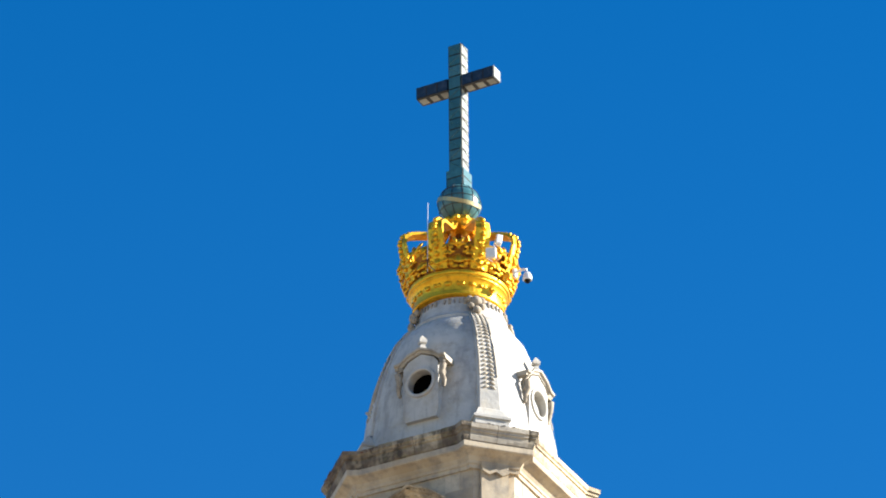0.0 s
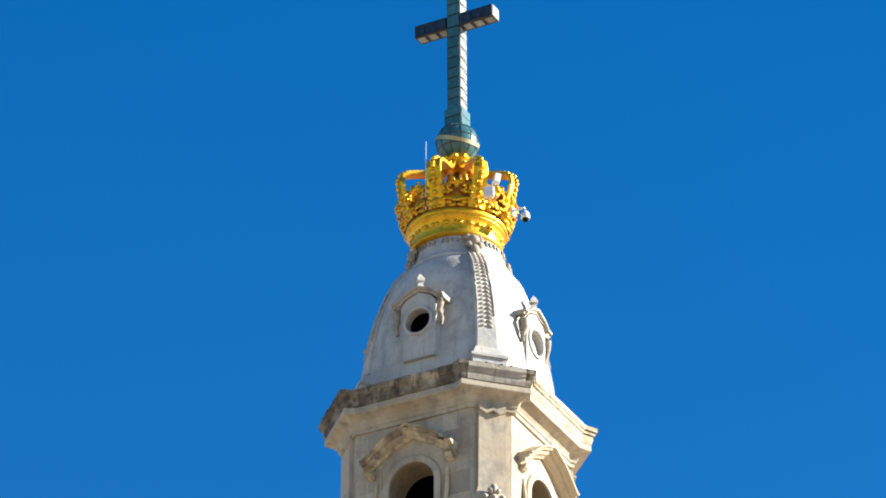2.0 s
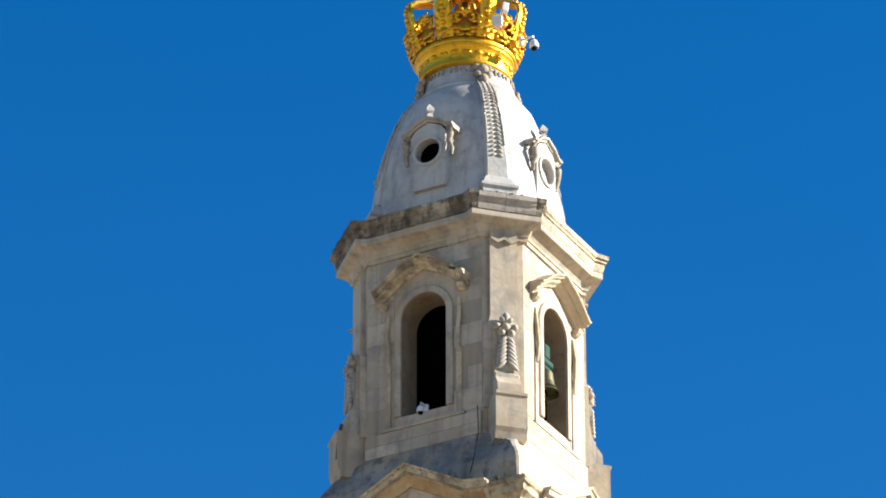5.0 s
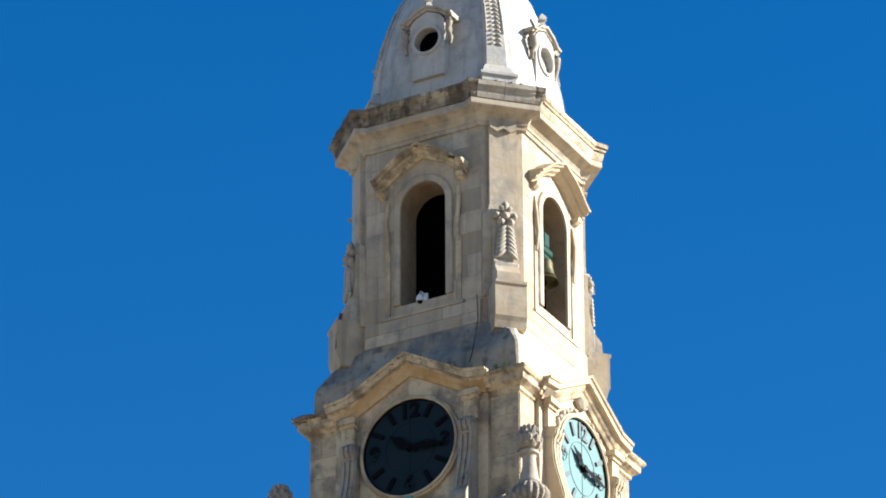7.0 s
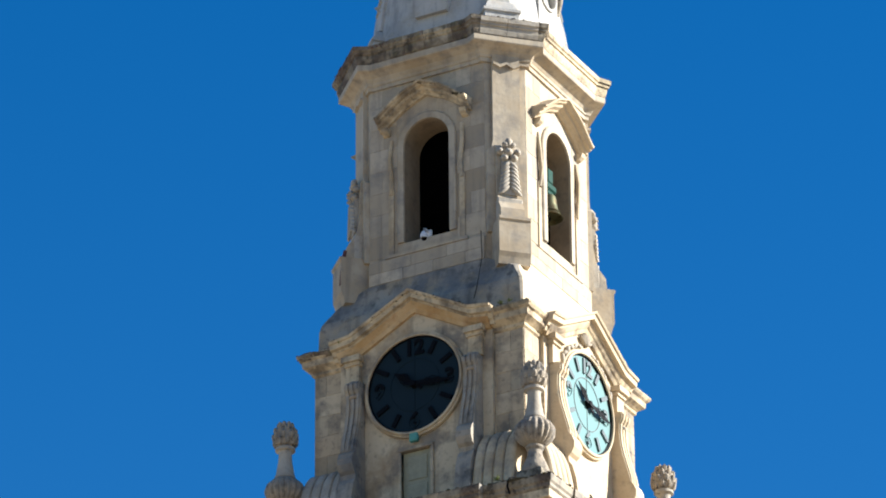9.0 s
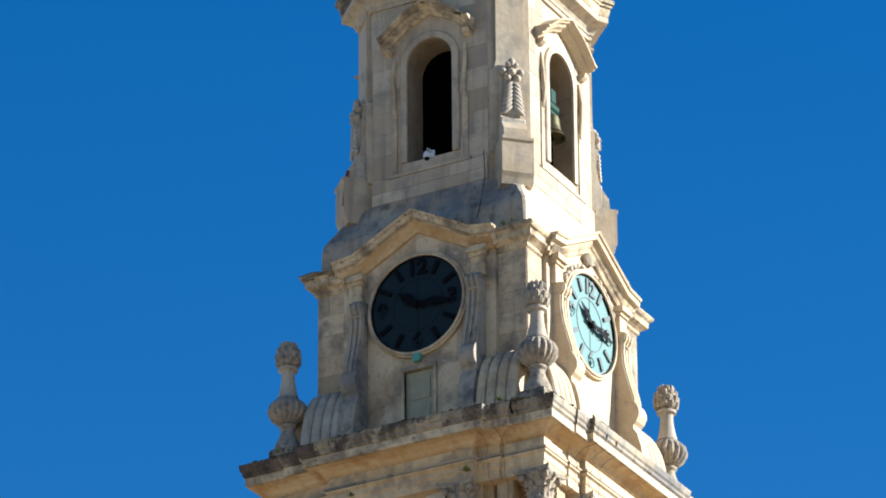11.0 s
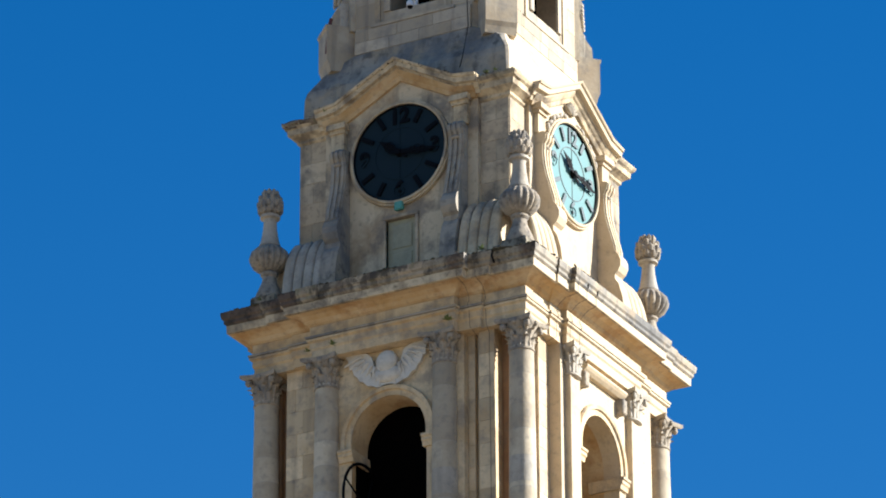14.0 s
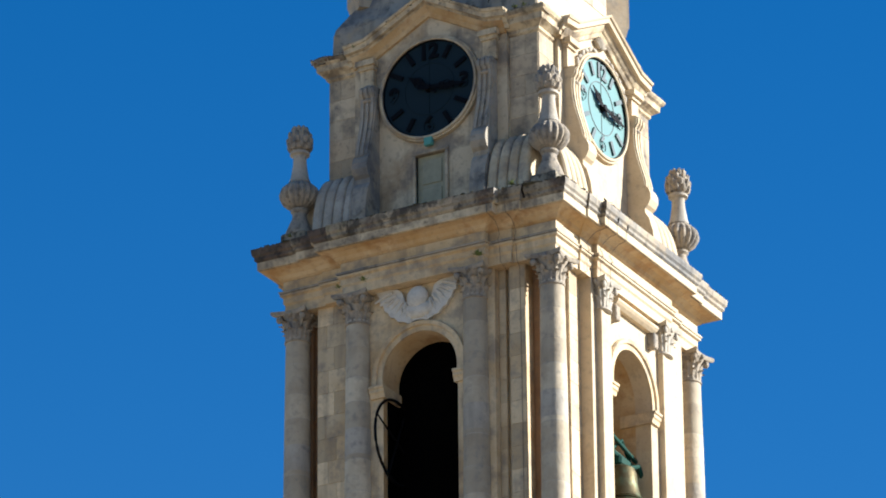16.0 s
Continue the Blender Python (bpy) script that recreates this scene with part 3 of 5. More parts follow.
arch_slab(bm, -1.34, 1.34, 47.5, 52.5, 0.525, 48.45, 50.64, 1.32, 1.95)
weld(bm)
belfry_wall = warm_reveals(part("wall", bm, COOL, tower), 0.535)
bm = bmesh.new()
prism(bm, [(-0.431, 47.5), (0.431, 47.5), (0.431, 52.5), (-0.431, 52.5)], 1.85, 2.326)
slant = part("slanting_wall", bm, COOL, tower)
bm = bmesh.new()
arch_band(bm, [(0.527, 1.9), (0.527, 1.99), (0.53, 2.0), (0.66, 2.0), (0.68, 1.98), (0.68, 1.9)], 50.64, 48.46)
winframe = part("window_frame", bm, COOL, tower)
bm = bmesh.new()
box(bm, -0.9, 0.9, -2.0, -1.9, 47.62, 48.15)
box(bm, -0.95, 0.95, -2.03, -1.9, 48.15, 48.22)
apron = part("apron", bm, COOL, tower)
bm = bmesh.new()


def hood_z(u):
    return 51.20 + 0.56 * max(0.0, math.cos(u / 1.02 * math.pi / 2)) ** 1.1 + 0.06 * math.exp(-(u / 0.11) ** 2)


run(bm, [(-1.06 + i * 0.053, hood_z(-1.06 + i * 0.053)) for i in range(41)], [(1.9, -0.12), (2.02, -0.12), (2.05, -0.08), (2.13, -0.04), (2.15, 0.01), (2.22, 0.03), (2.24, 0.06), (2.29, 0.08), (2.30, 0.12), (1.9, 0.17)])
hood = part("window_hood", bm, STAINED, tower)
bm = bmesh.new()
profile_prism(bm, [(1.9, 51.12), (2.13, 51.12), (2.1, 51.04), (2.03, 50.98), (1.9, 50.95)], 0.84, 0.98)
bracket = part("hood_bracket", bm, STAINED, tower)
bm = bmesh.new()
tube(bm, [(0.82, -1.96, 50.85), (0.84, -2.01, 50.4), (0.80, -2.02, 50.0), (0.82, -1.98, 49.6)], 0.045, 8)
box(bm, 0.76, 0.88, -1.99, -1.9, 48.23, 49.7)
drops = part("window_drop", bm, STONE, tower)
mirrored3 = [ob for o in (bracket, drops) for ob in both(o)]
walls3 = [belfry_wall]
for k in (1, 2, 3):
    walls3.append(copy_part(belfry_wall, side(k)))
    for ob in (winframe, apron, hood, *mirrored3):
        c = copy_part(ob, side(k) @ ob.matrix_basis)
        # lit version of the stone on the east windows
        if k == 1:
            refaced(c, ((STAINED, SUNLIT), (WORN, SUNLIT)))
# slanting buttresses on the corners
BPROF = [(2.2, 47.3), (2.82, 47.3), (2.86, 47.45), (2.9, 47.55), (2.9, 48.24), (2.93, 48.27), (2.93, 48.33), (2.78, 48.36), (2.76, 48.6), (2.62, 48.8), (2.55, 49.0), (2.5, 49.3), (2.48, 50.1), (2.42, 50.3), (2.40, 52.4), (2.2, 52.4)]
bm = bmesh.new()
profile_prism(bm, [p for p in BPROF if p[1] <= 48.34] + [(2.2, 48.34)], -0.33, 0.33)
profile_prism(bm, [(2.2, 48.33)] + [p for p in BPROF if 48.33 < p[1] < 50.2] + [(2.42, 50.2), (2.2, 50.2)], -0.25, 0.25)
prism(bm, [(-0.42, 48.2), (0.42, 48.2), (0.42, 50.05), (0.33, 50.12), (0.29, 50.3), (0.29, 52.3), (-0.29, 52.3), (-0.29, 50.3), (-0.33, 50.12), (-0.42, 50.05)], 2.2, 2.43)
pts = [(-0.32, 52.08), (-0.16, 52.03), (0, 52.1), (0.16, 52.03), (0.32, 52.08), (0.32, 52.03), (0.16, 51.96), (0, 52.04), (-0.16, 51.96), (-0.32, 52.03)]
prism(bm, [(0.88 * u, z) for u, z in pts], 2.42, 2.50)
buttress = part("corner_buttress", bm, COOL, tower)
bm = bmesh.new()
blob(bm, (0, -2.54, 50.2), (0.085, 0.08, 0.11), seg=10)
for a in (-50, 0, 50):        # buds over the fruit
    blob(bm, (0.1 * math.sin(radians(a)), -2.56, 50.1 + 0.06 * math.cos(radians(a))), (0.06, 0.06, 0.075), (14, a, 0), 8)
for u, z, r in ((-0.19, 49.98, 0.085), (-0.02, 49.96, 0.095), (0.18, 49.99, 0.08), (-0.1, 49.83, 0.085), (0.1, 49.84, 0.09)):
    blob(bm, (u, -2.60 + abs(u) * 0.3, z), (r, 0.085, r * 0.92), (0, u * 200, 0), 10)
    blob(bm, (u, -2.68 + abs(u) * 0.3, z - 0.02), (r * 0.35, 0.03, r * 0.35), seg=6)
for i in range(7):
    for s in (-1, 1):
        blob(bm, (s * (0.075 + 0.008 * i), -2.60, 49.66 - i * 0.095), (0.12 + 0.008 * i, 0.05, 0.05), (0, s * 42, 0), 8)
box(bm, -0.16, 0.16, -2.58, -2.4, 49.0, 49.8)
box(bm, -0.26, 0.26, -2.62, -2.4, 48.34, 48.9, 0.02)
flower = part("carved_drop", bm, PALE, tower, smooth=True)
for ob in (slant, buttress, flower):
    for k in range(1, 4):
        copy_part(ob, pose(0, 0, 0, 0, 0, 45 + 90 * k))
    ob.matrix_basis = pose(0, 0, 0, 0, 0, 45)
# black slabs and panels stand for the shade inside the small belfry
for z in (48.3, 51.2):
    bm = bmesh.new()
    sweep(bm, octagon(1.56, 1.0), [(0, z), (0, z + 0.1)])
    part("chamber_slab", bm, INNER_SHADE, tower, "black slab in the small belfry, its shade put into the colour")
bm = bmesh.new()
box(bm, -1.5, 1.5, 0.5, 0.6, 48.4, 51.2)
part("chamber_screen", bm, INNER_SHADE, tower, "black panel added for the shade behind the bells")
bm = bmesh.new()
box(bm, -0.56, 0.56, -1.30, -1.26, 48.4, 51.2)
part("chamber_screen", bm, INNER_SHADE, tower, "black panel added for the shade behind the bells")


def ressaut(h, b, c, w):
    """An octagon with flat sides at h and slanting sides at c, those standing out, w wide each way."""
    q = math.sqrt(0.5)
    front = [(-b, -h), (b, -h)]
    corner = [(c * q - w * q, -c * q - w * q), (c * q + w * q, -c * q + w * q)]
    plan = []
    for k in range(4):
        co, si = (1, 0, -1, 0)[k], (0, 1, 0, -1)[k]
        plan += [(co * x - si * y, si * x + co * y) for x, y in front + corner]
    return plan


bm = bmesh.new()
sweep(bm, ressaut(2.0, 1.22, 2.38, 0.52), [(-0.3, 52.12), (0.0, 52.12), (0.0, 52.2), (0.03, 52.22), (0.04, 52.27), (0.10, 52.35), (0.20, 52.41), (0.29, 52.44), (0.30, 52.46), (0.30, 52.575), (-0.3, 52.58)])
part("belfry_cornice", bm, COOL, tower)
bm = bmesh.new()
sweep(bm, ressaut(2.0, 1.22, 2.38, 0.52), [(-0.3, 52.582), (0.30, 52.584), (0.33, 52.68), (0.335, 52.77), (0.37, 52.79), (0.375, 52.83), (0.41, 52.86), (0.42, 52.95), (0.2, 53.0), (-0.5, 53.04)])
plain_side(part("cornice", bm, WORN, tower, "lichen-stained cornice of the small belfry"), STAINED)

# dome
def plan_r(t, z):
    """The dome's plan is a rounded square set cornerwise: flatter on the four fronts, round at the top."""
    return 1 - 0.10 * min(1.0, max(0.1, (56.3 - z) / 1.6)) * (0.5 + 0.5 * math.cos(4 * t))


DOME = [(2.06, 53.0), (2.06, 53.55), (2.03, 53.75), (1.975, 54.2), (1.9, 54.6), (1.815, 55.0), (1.7, 55.4), (1.56, 55.8), (1.40, 56.15), (1.2, 56.43), (1.0, 56.62), (0.95, 56.72)]
bm = bmesh.new()
rings_to_mesh(bm, [[(r * plan_r(t, z) * math.cos(t), r * plan_r(t, z) * math.sin(t), z) for t in [2 * math.pi * i / 72 for i in range(72)]] for r, z in DOME])
dome = part("dome", bm, DOMEWHITE, tower, smooth=True)
bm = bmesh.new()
lathe(bm, [(1.0, 56.50), (1.09, 56.52), (1.10, 56.58), (1.05, 56.64), (1.0, 56.72), (0.97, 56.92), (0.93, 57.08), (0.88, 57.12), (0.86, 57.3), (0.8, 57.32)], 48)
part("dome_collar", bm, DOMEWHITE, tower, smooth=True)
bm = bmesh.new()


def rib_half(z):
    return 0.27 - 0.10 * (z - 53.75) / 3


rings_to_mesh(bm, [[(-rib_half(z), -r + 0.25, z), (rib_half(z), -r + 0.25, z), (rib_half(z), -r - 0.02, z), (rib_half(z) - 0.05, -r - 0.05, z), (-rib_half(z) + 0.05, -r - 0.05, z), (-rib_half(z), -r - 0.02, z)] for r, z in DOME[2:]])
rib = part("dome_rib", bm, DOMEWHITE, tower)
bm = bmesh.new()
sweep(bm, [(-0.34, -2.2), (0.34, -2.2), (0.34, -1.7), (-0.34, -1.7)], [(0.02, 53.02), (0.02, 53.42), (0.06, 53.44), (0.06, 53.5), (0.0, 53.53), (-0.02, 53.6), (-0.06, 53.7), (-0.1, 53.74)])
rib_base = part("rib_base", bm, DOMEWHITE, tower)
bm = bmesh.new()
prof = [(r + 0.05, z) for r, z in DOME[3:]]
n_leaf = 26
for i in range(n_leaf):
    q = i / (n_leaf - 1) * (len(prof) - 1.6) + 0.25
    k = min(int(q), len(prof) - 2)
    r = prof[k][0] + (prof[k + 1][0] - prof[k][0]) * (q - k)
    z = prof[k][1] + (prof[k + 1][1] - prof[k][1]) * (q - k)
    w = rib_half(z) * 0.62
    lean = math.degrees(math.atan2(prof[k][0] - prof[k + 1][0], prof[k + 1][1] - prof[k][1]))
    for s_ in (-1, 1):
        blob(bm, (s_ * w * 0.5, -r - 0.005, z), (w * 0.5, 0.035, 0.032), (-lean, s_ * 30, 0), 8)
for s_ in (-1, 1):
    tube(bm, [(s_ * rib_half(z) * 0.78, -r - 0.01, z) for r, z in prof[1:-1]], 0.018, 6)
garland = part("carved_garland", bm, PALE, tower, smooth=True)
garland["kind"] = "stuff"
for ob in (rib, rib_base, garland):
    for k in range(1, 4):
        copy_part(ob, pose(0, 0, 0, 0, 0, 45 + 90 * k))
    ob.matrix_basis = pose(0, 0, 0, 0, 0, 45)

# dormers with round windows
bm = bmesh.new()
seg = 24
R0 = 0.285
outline = [(-0.41, 53.62), (0.41, 53.62), (0.41, 54.9), (0.3, 55.05), (0, 55.18), (-0.3, 55.05), (-0.41, 54.9)]


def edge_at(t):
    """Where a ray at angle t from the round window meets the dormer's outline."""
    c, s = math.cos(t), math.sin(t)
    best = 9
    for (a, b), (p, q) in zip(outline, outline[1:] + outline[:1]):
        du, dz = p - a, q - b
        den = c * dz - s * du
        if abs(den) > 1e-9:
            k = (a * dz - (b - 54.5) * du) / den
            w = (a * s - (b - 54.5) * c) / den
            if k > 0 and -1e-6 <= w <= 1 + 1e-6:
                best = min(best, k)
    return best


rings_to_mesh(bm, [[(R0 * math.cos(t), -1.2, 54.5 + R0 * math.sin(t)), (R0 * math.cos(t), -1.90, 54.5 + R0 * math.sin(t)), (edge_at(t) * math.cos(t), -1.90, 54.5 + edge_at(t) * math.sin(t)), (edge_at(t) * math.cos(t), -1.2, 54.5 + edge_at(t) * math.sin(t))] for t in [2 * math.pi * i / 48 + 0.01 for i in range(48)]], True)
dormer = part("dormer", bm, DOMEWHITE, tower)
bm = bmesh.new()
hoop(bm, [(0.28, 1.84), (0.28, 1.93), (0.30, 1.95), (0.35, 1.94), (0.36, 1.88)], 54.5, 40)
dormer_ring = part("window_ring", bm, DOMEWHITE, tower, smooth=True)
bm = bmesh.new()
run(bm, [(-0.6, 54.98), (-0.46, 55.0), (-0.3, 55.14), (0, 55.26), (0.3, 55.14), (0.46, 55.0), (0.6, 54.98)], [(1.4, -0.06), (1.92, -0.06), (1.94, -0.01), (1.98, 0.0), (1.99, 0.045), (1.4, 0.06)])
dormer_hood = part("dormer_pediment", bm, PALE, tower)
bm = bmesh.new()
lathe(bm, [(0.09, 55.27), (0.09, 55.38), (0.06, 55.40), (0.055, 55.44), (0.11, 55.47), (0.115, 55.53), (0.06, 55.6), (0.01, 55.66)], 4, (0, -1.84))
dormer_finial = part("finial", bm, DOMEWHITE, tower, smooth=True)
bm = bmesh.new()
tube(bm, [(0.50, -1.86, 54.94), (0.53, -1.91, 54.8), (0.50, -1.92, 54.6), (0.54, -1.87, 54.45), (0.51, -1.85, 54.3)], lambda t: 0.09 - 0.05 * t, 10)
blob(bm, (0.51, -1.88, 54.62), (0.075, 0.075, 0.06))
dormer_scroll = part("dormer_scroll", bm, CARVED, tower, smooth=True)
# disc added in the round window: black for shade, tan where sunlit
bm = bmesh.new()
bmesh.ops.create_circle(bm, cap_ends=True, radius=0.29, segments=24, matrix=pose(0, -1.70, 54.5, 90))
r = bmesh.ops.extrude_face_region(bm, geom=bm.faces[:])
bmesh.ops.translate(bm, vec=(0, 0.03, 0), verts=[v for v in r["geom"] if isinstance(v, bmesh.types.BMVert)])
dark = part("dark_shutter", bm, INNER_SHADE, tower, "black disc added for the shade in the round window")
dorm = (dormer, dormer_ring, dormer_hood, dormer_finial, dark, *both(dormer_scroll))
for k in (1, 2, 3):
    for ob in dorm:
        c = copy_part(ob, side(k) @ pose(0, 0.07 if k == 1 else 0, 0) @ ob.matrix_basis)
        if ob == dark and k == 1:
            c.data = c.data.copy()
            c.data.materials[0] = STAINED
            c["label"] = "tan disc added for the sunlit inside of the round window"
for ob in dorm:
    ob.matrix_basis = pose(0.09, -0.05, 0) @ ob.matrix_basis
# carved letters and bosses round the collar: worn relief
bm = bmesh.new()
for i in range(56):
    t = 2 * math.pi * i / 56
    if i % 7 in (0,):
        continue
    h = 0.05 + 0.03 * ((i * 37) % 5) / 5
    m = pose(0.965 * math.cos(t), 0.965 * math.sin(t), 56.97, 0, 0, math.degrees(t))
    bmesh.ops.create_cube(bm, size=1, matrix=m @ Matrix.Diagonal((0.05, 0.018 + 0.02 * ((i * 13) % 3), 2 * h, 1)))
tagged(part("worn_inscription", bm, CARVED, tower), kind="stuff")
bm = bmesh.new()
for u, o, z, s in ((0, 1.06, 57.1, 0.13), (-0.13, 1.03, 57.16, 0.08), (0.13, 1.03, 57.16, 0.08), (0, 1.12, 56.86, 0.10), (-0.12, 1.08, 56.98, 0.08), (0.12, 1.08, 56.98, 0.08)):
    blob(bm, (u, -o, z - 0.18), (s, s * 0.8, s), seg=10)
boss = part("collar_boss", bm, CARVED, tower, smooth=True)
boss.matrix_basis = pose(0, 0, 0, 0, 0, 45)
for k in range(1, 4):
    copy_part(boss, pose(0, 0, 0, 0, 0, 45 + 90 * k))

# ---- columns ----
def leaf(bm, m, w, h, curl):
    """A stubby acanthus leaf, curling outwards at the tip."""
    rings = []
    for i in range(6):
        t = i / 5
        half = w * (0.75 + 0.5 * math.sin(math.pi * min(1, t * 1.1))) * (1 if t < 0.9 else 0.6)
        out = curl * t ** 3
        z = h * (t - 0.22 * max(0, t - 0.75) * 4 * t)
        rings.append([m @ Vector(p) for p in ((-half, -out + 0.02, z), (0, -out - 0.02, z), (half, -out + 0.02, z), (0, -out + 0.045, z - 0.02))])
    rings_to_mesh(bm, rings)


bm = bmesh.new()
lathe(bm, [(0.23, 0), (0.26, 0.015), (0.26, 0.045), (0.225, 0.06), (0.22, 0.3), (0.25, 0.45), (0.32, 0.55)], 24)
for row, (n, z, h, curl, rr) in enumerate(((8, 0.05, 0.27, 0.11, 0.225), (8, 0.08, 0.42, 0.15, 0.23))):
    for i in range(n):
        leaf(bm, pose(0, 0, z, 0, 0, 360 * (i + row * 0.5) / n) @ Matrix.Translation((0, -rr, 0)), 0.07, h, curl)
for k in range(4):
    m = pose(0, 0, 0, 0, 0, 45 + 90 * k)
    v = m @ Vector((0, -0.37, 0.49))
    blob(bm, v, (0.07, 0.07, 0.08), (0, 0, 45 + 90 * k))
    tube(bm, [m @ Vector(p) for p in ((0, -0.24, 0.3), (0, -0.27, 0.42), (0, -0.34, 0.52))], 0.045, 6)
    v = pose(0, 0, 0, 0, 0, 90 * k) @ Vector((0, -0.30, 0.56))
    blob(bm, v, (0.06, 0.05, 0.06))
sweep(bm, [p for k in range(4) for p in [(pose(0, 0, 0, 0, 0, 90 * k) @ Vector(q)).to_2d() for q in ((-0.36, -0.36, 0), (-0.15, -0.29, 0), (0.15, -0.29, 0))]], [(0, 0.55), (0.02, 0.58), (0.02, 0.64)])
CAPITAL = bm


capital_me = part("capital", CAPITAL, CARVED, None, "leafy carved capital", smooth=True)
bm = bmesh.new()
lathe(bm, [(0.27, 35.2), (0.268, 36.5), (0.262, 37.5), (0.25, 38.6), (0.232, 39.95), (0.235, 40.0)], 28)
shaft_ob = part("column", bm, PALE, tower, smooth=True)
z0 = 35.26
for hgt in (0.62, 0.55, 0.66, 0.58, 0.6, 0.52, 0.63, 0.55):
    r_at = [0.27 - 0.038 * ((q - 35.2) / 4.8) ** 1.5 + 0.004 for q in (z0, z0 + hgt)]
    bm = bmesh.new()
    lathe(bm, [(r_at[0] - 0.006, z0 + 0.001), (r_at[0], z0 + 0.008), (r_at[1], z0 + hgt - 0.008), (r_at[1] - 0.006, z0 + hgt - 0.001)], 28)
    part("drum", bm, DRUM, shaft_ob, smooth=True)
    z0 += hgt
capital_me.parent = shaft_ob
capital_me.matrix_basis = pose(0, 0, 39.90)
bm = bmesh.new()
lathe(bm, [(0.36, 35.0), (0.36, 35.08), (0.33, 35.1), (0.30, 35.15), (0.31, 35.2), (0.27, 35.24)], 28)
cb = part("column_base", bm, PALE, shaft_ob, smooth=True)
spots_ = [(2.82, -2.82), (2.87, 2.9), (-2.82, 2.82), (-2.82, -2.82)]
for k in (0, 2, 3):
    spots_ += [tuple((side(k) @ Vector((u, -2.98, 0))).to_2d()) for u in (-1.36, 1.24)]
# the sunlit side has flat pilasters in place of its inner columns
for u in (-1.26, 1.36):
    bm = bmesh.new()
    box(bm, u - 0.2, 2.0 if u > 0 else u + 0.2, -3.17, -2.8, 34.9, 40.0 if u < 0 else 40.5, 0.01)
    pil = part("pilaster", bm, SUNLIT, tower, m=side(1))
    cap = refaced(new("capital", capital_me.data), ((CARVED, PALE),))
    cap.parent = pil
    cap.matrix_basis = pose(u, -3.10, 39.90) @ Matrix.Diagonal((0.92, 0.62, 1, 1))
shaft_ob.matrix_basis = pose(*spots_[0], 0)
for x, y in spots_[1:]:
    copy_part(shaft_ob, pose(x, y, 0))
bm = bmesh.new()
sweep(bm, square(3.2), [(0, 34.2), (0, 34.9), (0.05, 34.95), (0.05, 35.02)])
part("column_plinth", bm, STONE, tower)

# winged relief over the arch: a plain shape
bm = bmesh.new()
blob(bm, (0, -3.04, 40.22), (0.23, 0.13, 0.25), seg=16)
blob(bm, (0.02, -3.02, 39.98), (0.3, 0.1, 0.18), seg=14)
WING = [(0.0, 39.78), (0.22, 39.74), (0.34, 39.80), (0.45, 39.82), (0.53, 39.92), (0.62, 39.95), (0.67, 40.05), (0.74, 40.10), (0.77, 40.21), (0.84, 40.27), (0.86, 40.40), (0.94, 40.54), (0.70, 40.535), (0.46, 40.5), (0.36, 40.42), (0.29, 40.2), (0.0, 40.1)]
for s in (-1, 1):
    prism(bm, [(s * u, q) for u, q in WING], 2.9, 3.03)
    for row, (n, out) in enumerate(((8, 1.0), (6, 0.62))):
        for i in range(n):
            q = i / (n - 1)
            a0 = Vector((0.2 + 0.36 * q, 0, 40.08 + 0.36 * q))
            a1 = Vector((0.16 + 0.80 * q, 0, 39.70 + 0.72 * q - 0.1 * q * q))
            tip = a0.lerp(a1, out)
            tube(bm, [(s * p.x, -3.025 - 0.02 * row + e, p.z) for p, e in ((a0, 0.01), (a0.lerp(tip, 0.5), -0.012), (tip, 0.015))], lambda t: 0.034 - 0.012 * t, 7)
relief = part("winged_relief", bm, WHITEWASH, None, smooth=True)
tagged(relief, "pale carved stone wings in relief over the arch", "relief", "reliefs over the arches")

# square label moulding over the arch of the sunlit side is part of its bay
bm = bmesh.new()
run(bm, [(-0.86, 40.2), (0.86, 40.2)], [(2.9, 0), (3.05, 0), (3.11, 0.05), (3.15, 0.1), (3.15, 0.14), (2.9, 0.16)])
lab = part("label_mould", bm, SUNLIT, tower, m=side(1) @ pose(0, -0.09, 0))
bm = bmesh.new()
box(bm, 0.72, 0.9, -3.12, -2.9, 39.88, 40.2, 0.02)
blob(bm, (0.81, -3.04, 39.94), (0.09, 0.07, 0.09))
for m in (side(1) @ pose(0, -0.09, 0), side(1) @ pose(0, -0.09, 0) @ MIRROR):
    if m == side(1) @ pose(0, -0.09, 0):
        drop_ob = part("label_stop", bm, CARVED, tower, m=m)
    else:
        copy_part(drop_ob, m)

# ---- urns on the main cornice ----
urn = thing("stone_urn", "tall weathered stone urn with a flaming top on the cornice corner", "urn", "urns on the cornice")
bm = bmesh.new()
sweep(bm, square(0.27), [(0.03, 41.82), (0.03, 42.02), (0.0, 42.05), (0, 42.2), (-0.03, 42.24)])
part("pedestal", bm, WORN, urn, m=None)
bm = bmesh.new()
lathe(bm, [(0.27, 42.22), (0.28, 42.28), (0.25, 42.36), (0.20, 42.48), (0.15, 42.60), (0.14, 42.70), (0.18, 42.75), (0.18, 42.79), (0.14, 42.82)], 28)
part("foot", bm, CARVED, urn, smooth=True)
bm = bmesh.new()
lathe(bm, [(0.14, 42.80), (0.22, 42.84, 0.1), (0.32, 42.92, 0.13), (0.38, 43.03, 0.13), (0.39, 43.12, 0.13), (0.36, 43.22, 0.13), (0.29, 43.30, 0.1), (0.22, 43.35), (0.2, 43.4)], 72, lobes=18)
part("gadrooned_bowl", bm, CARVED, urn, smooth=True)
bm = bmesh.new()
